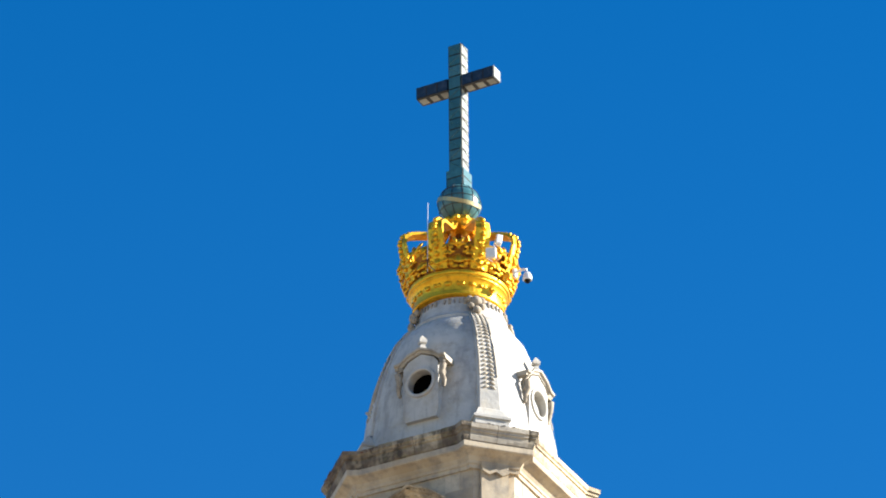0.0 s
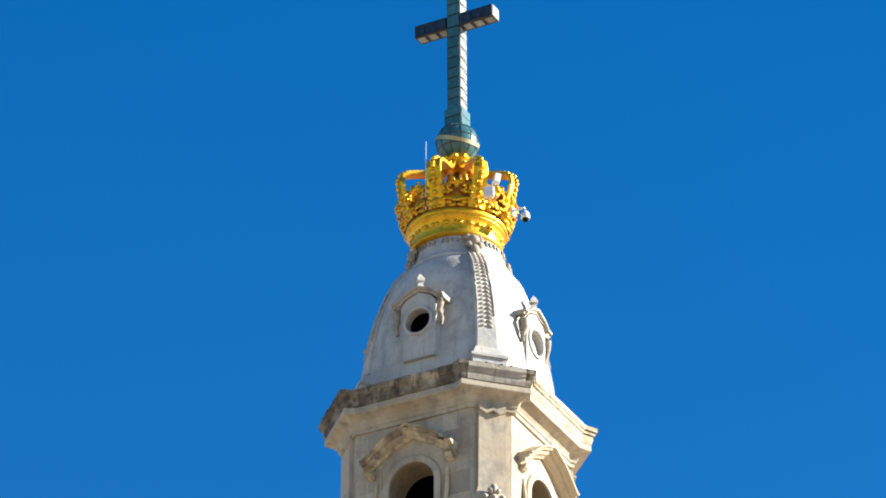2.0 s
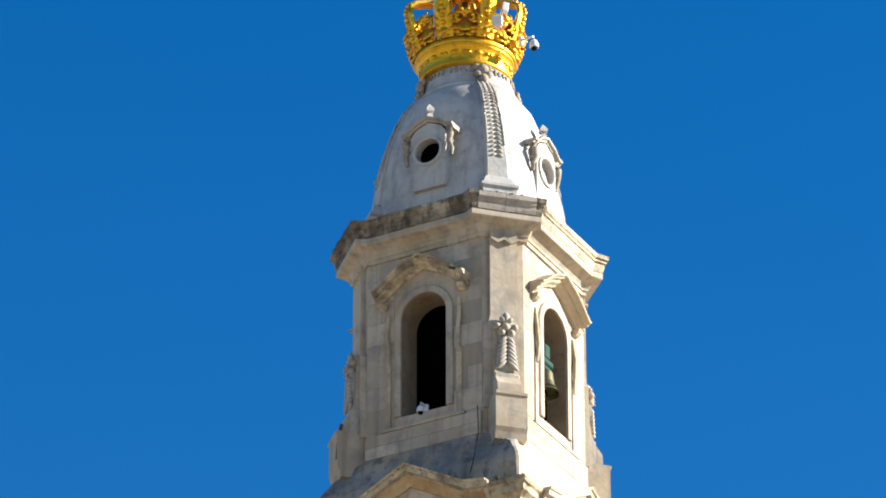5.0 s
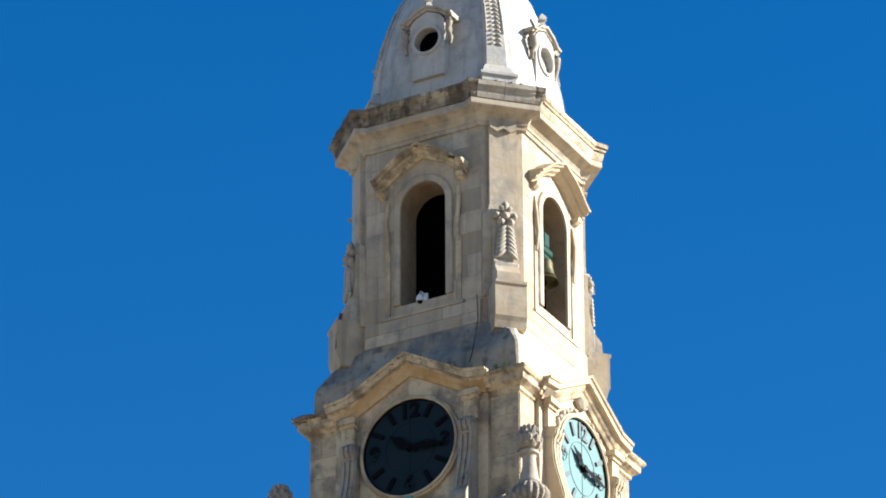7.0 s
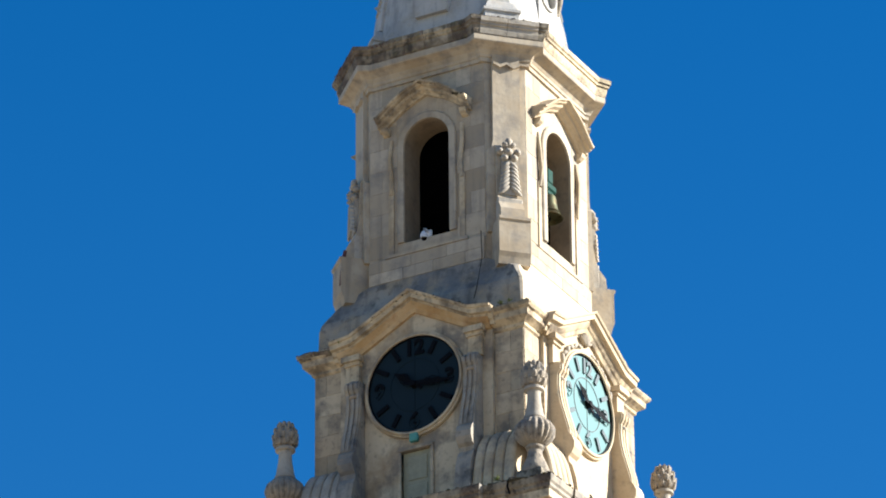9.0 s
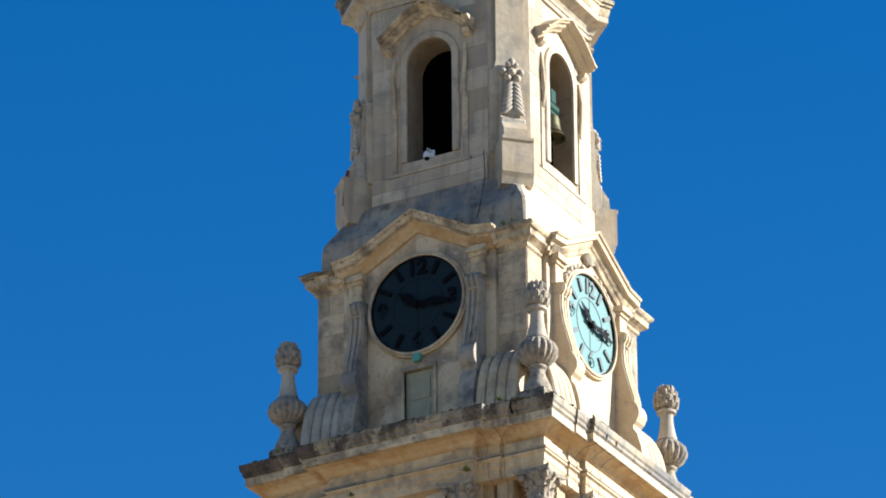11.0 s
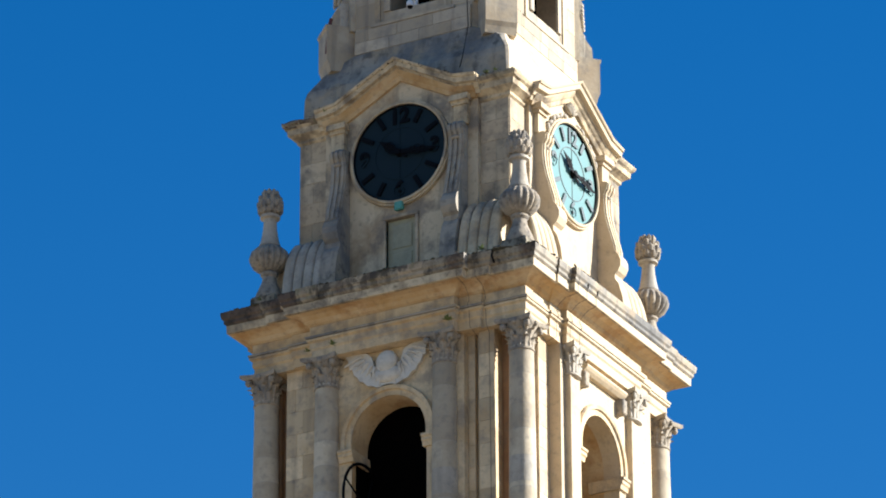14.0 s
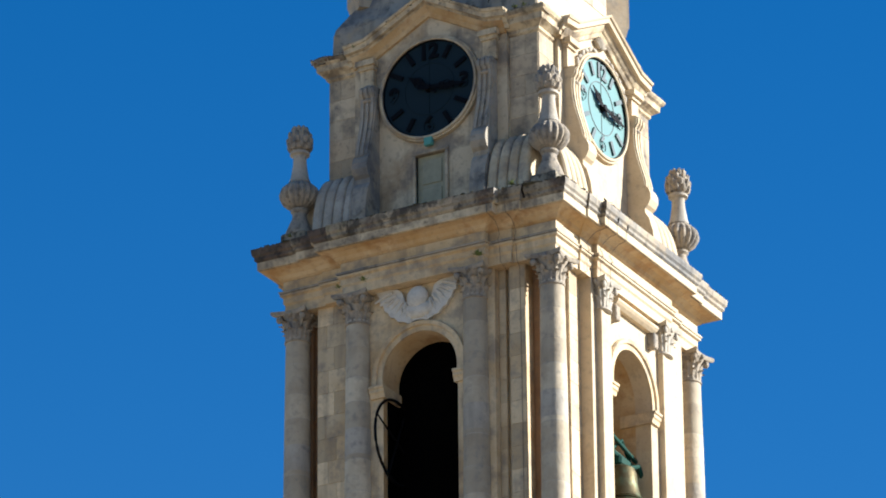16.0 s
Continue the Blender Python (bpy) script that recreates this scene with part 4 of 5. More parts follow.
lathe(bm, [(0.22, 43.38), (0.18, 43.5), (0.14, 43.75), (0.13, 43.92), (0.14, 43.96), (0.20, 43.99), (0.20, 44.04), (0.15, 44.07)], 28)
part("neck", bm, PALE, urn, smooth=True)
bm = bmesh.new()
lathe(bm, [(0.14, 44.05), (0.21, 44.12), (0.24, 44.25), (0.23, 44.38), (0.15, 44.48), (0.06, 44.52)], 20)
for row in range(4):
    for i in range(9):
        t = 2 * math.pi * (i + row * 0.5) / 9
        r = (0.21, 0.22, 0.19, 0.12)[row]
        z = 44.16 + 0.11 * row
        blob(bm, (r * math.cos(t), r * math.sin(t), z), (0.06, 0.06, 0.09 + 0.01 * row), (0, 14, math.degrees(t)), 6)
part("flame_top", bm, CARVED, urn, smooth=True)
for k, (sx, sy) in enumerate(ROT8):
    if k:
        copy_thing(urn, pose(2.8 * sx, 2.8 * sy, 0, 0, 0, 90 * k))
urn.matrix_basis = pose(2.8, -2.8, 0)

# ---- clocks ----
def glyph(text, size, mat, parent, m):
    cu = bpy.data.curves.new("numeral", "FONT")
    cu.body, cu.size, cu.extrude, cu.align_x, cu.align_y, cu.offset = text, size, 0.01, "CENTER", "CENTER", 0.016
    tmp = bpy.data.objects.new("numeral", cu)
    scene.collection.objects.link(tmp)
    bpy.context.view_layer.update()
    me = bpy.data.meshes.new_from_object(tmp.evaluated_get(bpy.context.evaluated_depsgraph_get()))
    bpy.data.objects.remove(tmp)
    me.materials.clear()
    me.materials.append(mat)
    ob = new("numeral", me)
    ob.parent, ob.matrix_basis = parent, m
    return ob


clock = thing("tower_clock", "round turquoise tower clock with black pointers and numerals", "clock", "clocks of the tower")
bm = bmesh.new()
bmesh.ops.create_cone(bm, cap_ends=True, radius1=1.045, radius2=1.045, depth=0.06, segments=64, matrix=pose(0, -2.49, 44.915, 90))
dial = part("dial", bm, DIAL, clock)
bm = bmesh.new()
hoop(bm, [(1.015, 2.5), (1.015, 2.55), (1.05, 2.56), (1.055, 2.5)], 44.915)
part("rim", bm, IRON, clock)
bm = bmesh.new()
hoop(bm, [(0.545, 2.515), (0.545, 2.53), (0.565, 2.53), (0.565, 2.515)], 44.915)
part("inner_ring", bm, IRON, clock)
bm = bmesh.new()
box(bm, -0.006, 0.006, -2.53, -2.5, 43.9, 45.93)
part("dial_seam", bm, IRON, clock)
for h in range(1, 13):
    if h % 3:
        bm = bmesh.new()
        box(bm, -0.045, 0.045, -2.56, -2.5, 0.68, 0.97)
        part("hour_bar", bm, IRON, clock, m=pose(0, 0, 44.915) @ pose(0, 0, 0, 0, 30 * h, 0))
    else:
        a = radians(90 - 30 * h)
        glyph(str(h), 0.45, IRON, clock, pose(0.79 * math.cos(a), -2.54, 44.915 + 0.79 * math.sin(a), 90))
for name, ang, ln, w in (("hour_hand", 306, 0.56, 0.052), ("minute_hand", 96, 0.92, 0.042)):
    bm = bmesh.new()
    prism(bm, [(-w * 0.6, -0.22), (w * 0.6, -0.22), (w, 0.1), (w * 1.5, ln * 0.55), (w * 0.7, ln * 0.8), (0, ln), (-w * 0.7, ln * 0.8), (-w * 1.5, ln * 0.55), (-w, 0.1)], 2.57 if name == "hour_hand" else 2.595, 2.585 if name == "hour_hand" else 2.61)
    o = 2.58 if name == "hour_hand" else 2.605
    for q, r in ((0.34, 0.045), (0.47, 0.06), (0.6, 0.04)):
        for e in (-1, 1):
            tube(bm, [(e * (r * 0.7 + r * math.cos(a)), -o, ln * q + 1.2 * r * math.sin(a)) for a in [math.pi * j / 7 for j in range(15)]], 0.011, 5)
    part(name, bm, IRON, clock, m=pose(0, 0, 44.915) @ pose(0, 0, 0, 0, ang, 0))
bm = bmesh.new()
bmesh.ops.create_cone(bm, cap_ends=True, radius1=0.09, radius2=0.06, depth=0.1, segments=20, matrix=pose(0, -2.58, 44.915, 90))
part("hub", bm, IRON, clock)
east_clock = copy_thing(clock, side(1))
# numerals, bars, inner ring and seam of the east clock are dark teal
for ob in east_clock.children:
    if ob.name.split(".")[0] not in ("dial", "rim", "hour_hand", "minute_hand", "hub"):
        ob.data = ob.data.copy()
        ob.data.materials.clear()
        ob.data.materials.append(INK)
# front dial, ring and seam take the darker colour that stands for shade
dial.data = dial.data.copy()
dial.data.materials[0] = SHADED_DIAL
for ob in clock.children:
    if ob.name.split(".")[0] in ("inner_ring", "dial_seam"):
        refaced(ob, ((IRON, SHADED_DIAL),))
tagged(clock, "round tower clock with black pointers and numerals, dial darkened for the shade")
# carved crest over each dial
bm = bmesh.new()
for a in (-60, -40, -20, 0, 20, 40, 60):        # shell
    blob(bm, (0.15 * math.sin(radians(a)), -2.53, 46.2 + 0.17 * math.cos(radians(a))), (0.035, 0.06, 0.13), (0, a, 0), 8)
for e in (-1, 1):                               # leaves trailing down the ring
    for i in range(6):
        a = radians(14 + 9 * i)
        blob(bm, (e * 1.2 * math.sin(a), -2.53, 44.915 + 1.2 * math.cos(a)), (0.10, 0.05, 0.045), (0, e * (math.degrees(a) + (25 if i % 2 else -15)), 0), 8)
part("carved_crest", bm, PALE, tower, smooth=True, m=side(1))
bm = bmesh.new()
for z, s in ((45.16, 0.09), (45.02, 0.07), (44.9, 0.05)):
    blob(bm, (1.33, -2.64, z), (0.13, 0.07, s), seg=8)
tuft = part("console_leaf", bm, CARVED, tower, smooth=True)
for ob in both(tuft):
    copy_part(ob, side(1) @ ob.matrix_basis)
# little access door under the shaded clock
bm = bmesh.new()
for x0, x1, z0, z1 in ((-0.40, -0.33, 42.0, 43.52), (0.33, 0.40, 42.0, 43.52), (-0.40, 0.40, 43.523, 43.6)):
    box(bm, x0, x1, -2.52, -2.40, z0, z1, 0.012)
part("door_surround", bm, GRIMY, tower)
door = thing("access_door", "small cream painted door in a niche under the shaded clock", "door")
bm = bmesh.new()
box(bm, -0.325, 0.325, -2.41, -2.375, 42.05, 43.515)
part("door_leaf", bm, PAINT, door)
for z0, z1 in ((42.2, 42.8), (42.9, 43.4)):
    bm = bmesh.new()
    box(bm, -0.22, 0.22, -2.43, -2.405, z0, z1, 0.012)
    part("door_panel", bm, PAINT, door)
# verdigris run-off under the dial, a stain built as a small block
bm = bmesh.new()
box(bm, -0.1, 0.09, -2.60, -2.5, 43.66, 43.85, 0.02)
part("copper_outlet", bm, VERDIGRIS, tower, "verdigris stain under the dial, built as a small block")

# ---- crown ----
TOPX, TOPY = -0.06, -0.03
crown = thing("crown", "large gilded bronze crown with open arches on the dome", "crown", m=pose(TOPX, TOPY, 0))
bm = bmesh.new()
lathe(bm, [(0.85, 57.11), (0.96, 57.12), (0.995, 57.15), (0.995, 57.21), (0.955, 57.24), (0.955, 57.27), (0.975, 57.42), (1.02, 57.53), (1.045, 57.55), (1.05, 57.58), (1.085, 57.60), (1.10, 57.64), (1.085, 57.69), (1.02, 57.72), (0.9, 57.72), (0.85, 57.5)], 64)
band = part("base_band", bm, GOLD, crown, smooth=True)
for i in range(24):
    bm = bmesh.new()
    t = 360 * i / 24
    if i % 2:
        blob(bm, (0, -0.985, 57.41), (0.085, 0.035, 0.06), (-12, 0, 0), 10)
    else:
        blob(bm, (-0.04, -0.98, 57.41), (0.05, 0.03, 0.05), (-12, 0, 0), 8)
        blob(bm, (0.05, -0.98, 57.41), (0.05, 0.03, 0.05), (-12, 0, 0), 8)
    part("boss", bm, GOLD, band, smooth=True, m=pose(0, 0, 0, 0, 0, t))
bm = bmesh.new()
rings = []
N = 128
for r, z, w in ((1.02, 57.68, 0), (1.10, 57.88, 0), (1.17, 58.08, 0.3), (1.22, 58.22, 1.0)):
    rings.append([((r) * math.cos(2 * math.pi * i / N), r * math.sin(2 * math.pi * i / N), z + w * 0.14 * math.cos(16 * math.pi * i / N * 1.0)) for i in range(N)])
outer = rings
inner = [[(x * 0.955, y * 0.955, z) for x, y, z in r] for r in reversed(rings)]
loop = outer + inner
rings_to_mesh(bm, [list(c) for c in zip(*loop)], True)
part("pierced_wall", bm, SHADE_GOLD, crown, "gilding behind the leaves, darkened for the shade there", smooth=True)
rng = random.Random(4)
for i in range(16):
    bm = bmesh.new()
    tall = i % 2 == 0
    blob(bm, (0, -1.13, 58.08), (0.09, 0.05, 0.19), (-22, 0, 0), 10)
    for s in (-1, 1):
        blob(bm, (s * 0.1, -1.12, 58.04), (0.06, 0.045, 0.13), (-22, s * 28, 0), 8)
        blob(bm, (s * 0.17, -1.09, 57.96), (0.06, 0.045, 0.08), (-22, s * 55, 0), 8)
        pts = []
        for j in range(12):
            t = j / 11 * 5.2
            q = 0.12 - 0.014 * t
            pts.append((s * (0.12 - q * math.cos(t)), -1.2 - 0.03 * math.sin(t), 58.24 + q * math.sin(t) * 1.1))
        tube(bm, pts, 0.032, 6)
        for j in range(5):          # acanthus lobes, one above the other, curling out
            q = j / 4
            blob(bm, (s * (0.05 + 0.17 * math.sin(2.6 * q + 0.3)), -1.1 - 0.17 * q, 57.88 + 0.56 * q), (0.05 - 0.01 * q, 0.035, 0.115), (-30, s * (70 - 50 * q), 0), 8)
    for z, s in ((58.4, 0.09), (58.5, 0.06)) if tall else ((58.36, 0.07),):
        blob(bm, (0, -1.2 - (z - 58.2) * 0.4, z), (s, 0.05, s), seg=8)
    ob = part("scrolled_leaf", bm, GOLD, crown, smooth=True, m=pose(0, 0, -0.12, 0, 0, 360 * (i + 0.25) / 16))
ARM = [(1.07, 57.72), (1.17, 58.05), (1.26, 58.36), (1.31, 58.6), (1.28, 58.77), (1.15, 58.88), (0.98, 58.94), (0.8, 58.98), (0.64, 59.01), (0.5, 59.08), (0.39, 59.17), (0.31, 59.29), (0.27, 59.42)]
bm = bmesh.new()
blob(bm, (0, 0, 0), (1, 1, 1), seg=8)
PEARL = bpy.data.meshes.new("pearl")
bm.to_mesh(PEARL)
bm.free()
PEARL.shade_smooth()
PEARL.materials.append(GOLD)
for k in range(8):
    bm = bmesh.new()
    rings = []
    for i, (r, z) in enumerate(ARM):
        r0, z0 = ARM[max(0, i - 1)]
        r1, z1 = ARM[min(len(ARM) - 1, i + 1)]
        d = Vector((r1 - r0, z1 - z0)).normalized()
        nx, nz = d.y, -d.x
        w = 0.19 - 0.11 * i / len(ARM)
        rings.append([(u, -(r + e * nx), z + e * nz) for u, e in ((-w, -0.035), (w, -0.035), (w, 0.03), (w * 0.5, 0.05), (-w * 0.5, 0.05), (-w, 0.03))])
    rings_to_mesh(bm, rings)
    arm = part("arch", bm, GOLD, crown, m=pose(0, 0, 0, 0, 0, 45 * k + 5.8))
    for i in range(1, len(ARM) - 2):
        for f in (0.0, 0.5):
            r = ARM[i][0] + (ARM[i + 1][0] - ARM[i][0]) * f
            z = ARM[i][1] + (ARM[i + 1][1] - ARM[i][1]) * f
            d = Vector((ARM[i + 1][0] - ARM[i][0], ARM[i + 1][1] - ARM[i][1])).normalized()
            s = 0.062 - 0.03 * i / len(ARM)
            ob = new("pearl", PEARL)
            ob.parent = arm
            ob.matrix_basis = pose(0, -(r + 0.065 * d.y), z - 0.065 * d.x) @ Matrix.Scale(s, 4)
bm = bmesh.new()
lathe(bm, [(0.1, 59.2), (0.3, 59.32), (0.36, 59.42), (0.34, 59.5), (0.27, 59.56), (0.2, 59.6)], 32)
for i in range(10):
    t = 2 * math.pi * i / 10
    blob(bm, (0.33 * math.cos(t), 0.33 * math.sin(t), 59.46), (0.08, 0.08, 0.07), (0, 0, math.degrees(t)), 7)
part("top_rosette", bm, GOLD, crown, smooth=True)
bm = bmesh.new()
tube(bm, [(0.0, 0.0, 57.3), (0.0, 0.0, 59.5)], 0.07, 12)
for i in range(4):
    a = radians(20 + 90 * i)
    tube(bm, [(0.0, 0.0, 59.1), (0.35 * math.cos(a), 0.35 * math.sin(a), 58.5), (0.8 * math.cos(a), 0.8 * math.sin(a), 57.75)], 0.035, 8)
part("inner_post", bm, SHADE_GOLD, crown, "dark brown strutted post inside the crown", smooth=True)

# ---- cross with orb ----
cross = thing("cross", "tall cross of aqua glass panels in a dark metal frame", "cross", m=Matrix.Translation((TOPX, TOPY, 60)) @ Matrix.Rotation(radians(0.7), 4, Vector((0.48, -0.88, 0))) @ Matrix.Translation((0, 0, -60)))   # leaned a little to fit the camera's view
bm = bmesh.new()
lathe(bm, [(0.45 * math.sin(math.pi * i / 14) + 0.02, 59.96 - 0.45 * math.cos(math.pi * i / 14)) for i in range(1, 14)], 40)
orb = part("orb", bm, GLASSY, cross, "aqua glass orb with metal seams", smooth=True)
for i in range(6):
    bm = bmesh.new()
    tube(bm, [(0.472 * math.sin(t), 0, 59.96 - 0.455 * math.cos(t)) for t in [2 * math.pi * j / 48 for j in range(48)]] + [(0, 0, 59.96 - 0.455)], 0.009, 5)
    part("seam", bm, FRAME, orb, m=pose(0, 0, 0, 0, 0, 30 * i + 8))
for z in (59.76, 59.98, 60.20):
    bm = bmesh.new()
    rr = math.sqrt(0.45 ** 2 - (z - 59.96) ** 2) + 0.022
    tube(bm, [(rr * math.cos(2 * math.pi * j / 40), rr * math.sin(2 * math.pi * j / 40), z) for j in range(41)], 0.009, 5)
    part("seam", bm, FRAME, orb)
bm = bmesh.new()
m = pose(0, 0, 59.98, 12, 20, 0)
rings_to_mesh(bm, [[m @ Vector((r * math.cos(2 * math.pi * j / 48), r * math.sin(2 * math.pi * j / 48), z)) for r, z in ((0.45, -0.045), (0.485, -0.045), (0.485, 0.045), (0.45, 0.045))] for j in range(48)], True)
part("tilted_band", bm, BRASS, orb, "dull brass band")


def framed(name, x0, x1, y0, y1, z0, z1, axis, cells, under=None):
    """A square bar of glass cells held in a dark frame."""
    bar = part(name, box_mesh(x0 + 0.012, x1 - 0.012, y0 + 0.012, y1 - 0.012, z0 + 0.012, z1 - 0.012), FRAME, cross)
    w = 0.029
    n = cells
    for i in range(n):
        if axis == "z":
            a, b = z0 + (z1 - z0) * i / n, z0 + (z1 - z0) * (i + 1) / n
            panes = [(x0 + w, x1 - w, y0, y0 + 0.011, a + w * 0.6, b - w * 0.6), (x1 - 0.011, x1, y0 + w, y1 - w, a + w * 0.6, b - w * 0.6)]
        else:
            a, b = x0 + (x1 - x0) * i / n, x0 + (x1 - x0) * (i + 1) / n
            panes = [(a + w * 0.6, b - w * 0.6, y0, y0 + 0.011, z0 + w, z1 - w), (a + w * 1.6, b - w * 1.6, y0 + w * 2.4, y1 - w * 2.4, z0, z0 + 0.011)]
            if i == n - 1 and x1 > 0.5:
                panes.append((x1 - 0.011, x1, y0 + w, y1 - w, z0 + w, z1 - w))
        # east panes take the lit, paler copy of the glass
        for j, p in enumerate(panes):
            part("pane", box_mesh(*p), (GLASSY, GLASSY if cells == 2 else PALEGLASS)[j] if axis == "z" else (DARKGLASS, PALEGLASS, PALEGLASS)[j], bar)
        if axis == "z" and cells > 2:
            bm = bmesh.new()
            e = 1 if i % 2 else -1
            tube(bm, [(e * (x0 + 0.03), y0 - 0.004, a + 0.03), (e * (x1 - 0.03), y0 - 0.004, b - 0.03)], 0.009, 5)
            part("brace", bm, GLASSY, bar)
            bm = bmesh.new()
            tube(bm, [(x1 + 0.004, y0 + 0.03, b - 0.02), (x1 + 0.004, y1 - 0.03, b - 0.10)], 0.009, 5)
            part("brace", bm, FRAME, bar)
    return bar


def box_mesh(*a):
    b = bmesh.new()
    box(b, *a)
    return b


H = 0.168
framed("plinth", -0.215, 0.215, -0.215, 0.215, 60.33, 60.78, "z", 2)
framed("shaft", -H, H, -H, H, 60.78, 62.90, "z", 8)
framed("shaft", -H, H, -H, H, 63.22, 64.06, "z", 3)
framed("crossing", -H, H, -H, H, 62.90, 63.22, "z", 1)
framed("left_arm", -0.97, -H, -H, H, 62.90, 63.22, "x", 3)
framed("right_arm", H, 0.97, -H, H, 62.90, 63.22, "x", 3)

# ---- fittings on the crown ----
rod = thing("lightning_rod", "thin white aerial rod clamped to the crown", "rod")
bm = bmesh.new()
tube(bm, [(-0.05, -1.45, 57.5), (-0.05, -1.45, 59.22)], 0.0075, 6)
part("mast", bm, WHITE, rod)
bm = bmesh.new()
tube(bm, [(-0.05, -1.45, 57.46), (-0.05, -1.45, 57.8)], 0.013, 8)
part("sleeve", bm, FRAME, rod)
bm = bmesh.new()
tube(bm, [(-0.05, -1.45, 57.7), (-0.05, -1.0, 57.7)], 0.014, 6)
part("clamp", bm, STEEL, rod)


def dome_camera(at, face, size=1.0):
    c = thing("dome_camera", "white dome security camera with a dark glass eye", "camera", m=pose(*at, 0, 0, face) @ Matrix.Scale(size, 4))
    bm = bmesh.new()
    lathe(bm, [(0.03, 0.16), (0.06, 0.14), (0.09, 0.08), (0.1, 0.02), (0.1, -0.03), (0.085, -0.035)], 20)
    part("housing", bm, WHITE, c, smooth=True)
    bm = bmesh.new()
    blob(bm, (0, 0, -0.03), (0.075, 0.075, 0.08), seg=14)
    part("glass_eye", bm, IRON, c, "dark glass eye", smooth=True)
    bm = bmesh.new()
    tube(bm, [(0, 0, 0.16), (0, 0.02, 0.24), (0, 0.12, 0.26), (0, 0.32, 0.24)], 0.028, 8)
    part("arm", bm, WHITE, c, smooth=True)
    bm = bmesh.new()
    box(bm, -0.07, 0.07, 0.26, 0.34, 0.12, 0.32, 0.02)
    part("mounting_box", bm, WHITE, c)
    return c


dome_camera((1.56, 0.04, 57.68), 90)
dome_camera((0.03, -2.16, 48.36), 0, 0.78)
for at, turn, size in (((1.13, -0.80, 57.98), (12, 0, 22), (0.22, 0.14, 0.22)), ((1.22, -0.62, 58.38), (-10, 8, 40), (0.13, 0.12, 0.26))):
    fl = thing("floodlight", "small white floodlight box on the crown", "floodlight", "floodlights on the crown", m=pose(*at, *turn))
    bm = bmesh.new()
    box(bm, -size[0] / 2, size[0] / 2, -size[1] / 2, size[1] / 2, -size[2] / 2, size[2] / 2, 0.015)
    part("housing", bm, WHITE, fl)
    bm = bmesh.new()
    tube(bm, [(-size[0] / 2 - 0.01, 0, 0), (-size[0] / 2 - 0.01, 0.12, -0.06), (0, 0.24, -0.1)], 0.012, 6)
    part("yoke", bm, STEEL, fl)

# ---- bells ----
BELL = [(0.02, 0.62), (0.12, 0.62), (0.19, 0.58), (0.22, 0.5), (0.23, 0.36), (0.26, 0.2), (0.32, 0.07), (0.38, 0.0), (0.36, -0.01), (0.30, 0.06), (0.2, 0.3)]


def bell(at, scale, name_label, big=False):
    b = thing("bell", name_label, "bell", "bells of the tower", m=pose(*at) @ Matrix.Scale(scale, 4))
    bm = bmesh.new()
    lathe(bm, BELL, 32)
    part("bell_body", bm, BRONZE, b, smooth=True)
    bm = bmesh.new()
    lathe(bm, [(0.28, 0.08), (0.325, 0.1), (0.305, 0.115), (0.312, 0.13), (0.27, 0.15)], 32)
    part("moulding", bm, BRONZE, b)
    bm = bmesh.new()
    if big:
        tube(bm, [(0, -0.42, 0.78), (0, 0.42, 0.72)], 0.045, 8)
        tube(bm, [(0.05, -0.4, 0.98), (0.05, 0.4, 0.80)], 0.03, 8)
        tube(bm, [(0, -0.3, 0.76), (0, 0.05, 1.02), (0, 0.36, 0.7)], 0.025, 8)
        tube(bm, [(0.1, 0.1, 0.62), (0.12, 0.3, 0.7), (0.12, 0.42, 0.55)], 0.035, 8)
    else:
        box(bm, -0.13, 0.13, -0.26, 0.26, 0.72, 0.92, 0.04)
        box(bm, -0.1, 0.1, -0.17, 0.17, 0.9, 1.35, 0.06)
    box(bm, -0.09, 0.09, -0.16, 0.16, 0.6, 0.74, 0.03)
    part("headstock", bm, PATINA, b, "green painted headstock")
    bm = bmesh.new()
    tube(bm, [(0, 0, 0.5), (0.02, 0, 0.02)], 0.025, 8)
    blob(bm, (0.02, 0, -0.02), (0.06, 0.06, 0.07))
    part("clapper", bm, IRON, b)
    return b


bell((1.82, -0.18, 49.2), 0.85, "small bronze bell under a green headstock in the belfry window")
bell((2.62, 0.28, 36.42), 1.45, "large bronze bell hung from dark green iron bars in the arch", True)
wheel = thing("iron_wheel", "black iron bell wheel in the shaded arch", "wheel", m=pose(-0.72, -2.6, 37.5, 0, 0, 90))
bm = bmesh.new()
tube(bm, [(0.85 * math.cos(2 * math.pi * i / 48), 0, 0.85 * math.sin(2 * math.pi * i / 48)) for i in range(49)], 0.03, 8)
part("rim", bm, IRON, wheel)
for k in range(4):
    bm = bmesh.new()
    tube(bm, [(0, 0, 0), (0.84, 0, 0)], 0.02, 6)
    part("spoke", bm, IRON, wheel, m=pose(0, 0, 0, 0, 90 * k + 24, 0))

# ---- cables and small growth ----
def cable(name, pts, r, label, mat=IRON):
    bm = bmesh.new()
    tube(bm, pts, r, 6)
    return tagged(part(name, bm, mat), label, "cable", "cables on the tower")


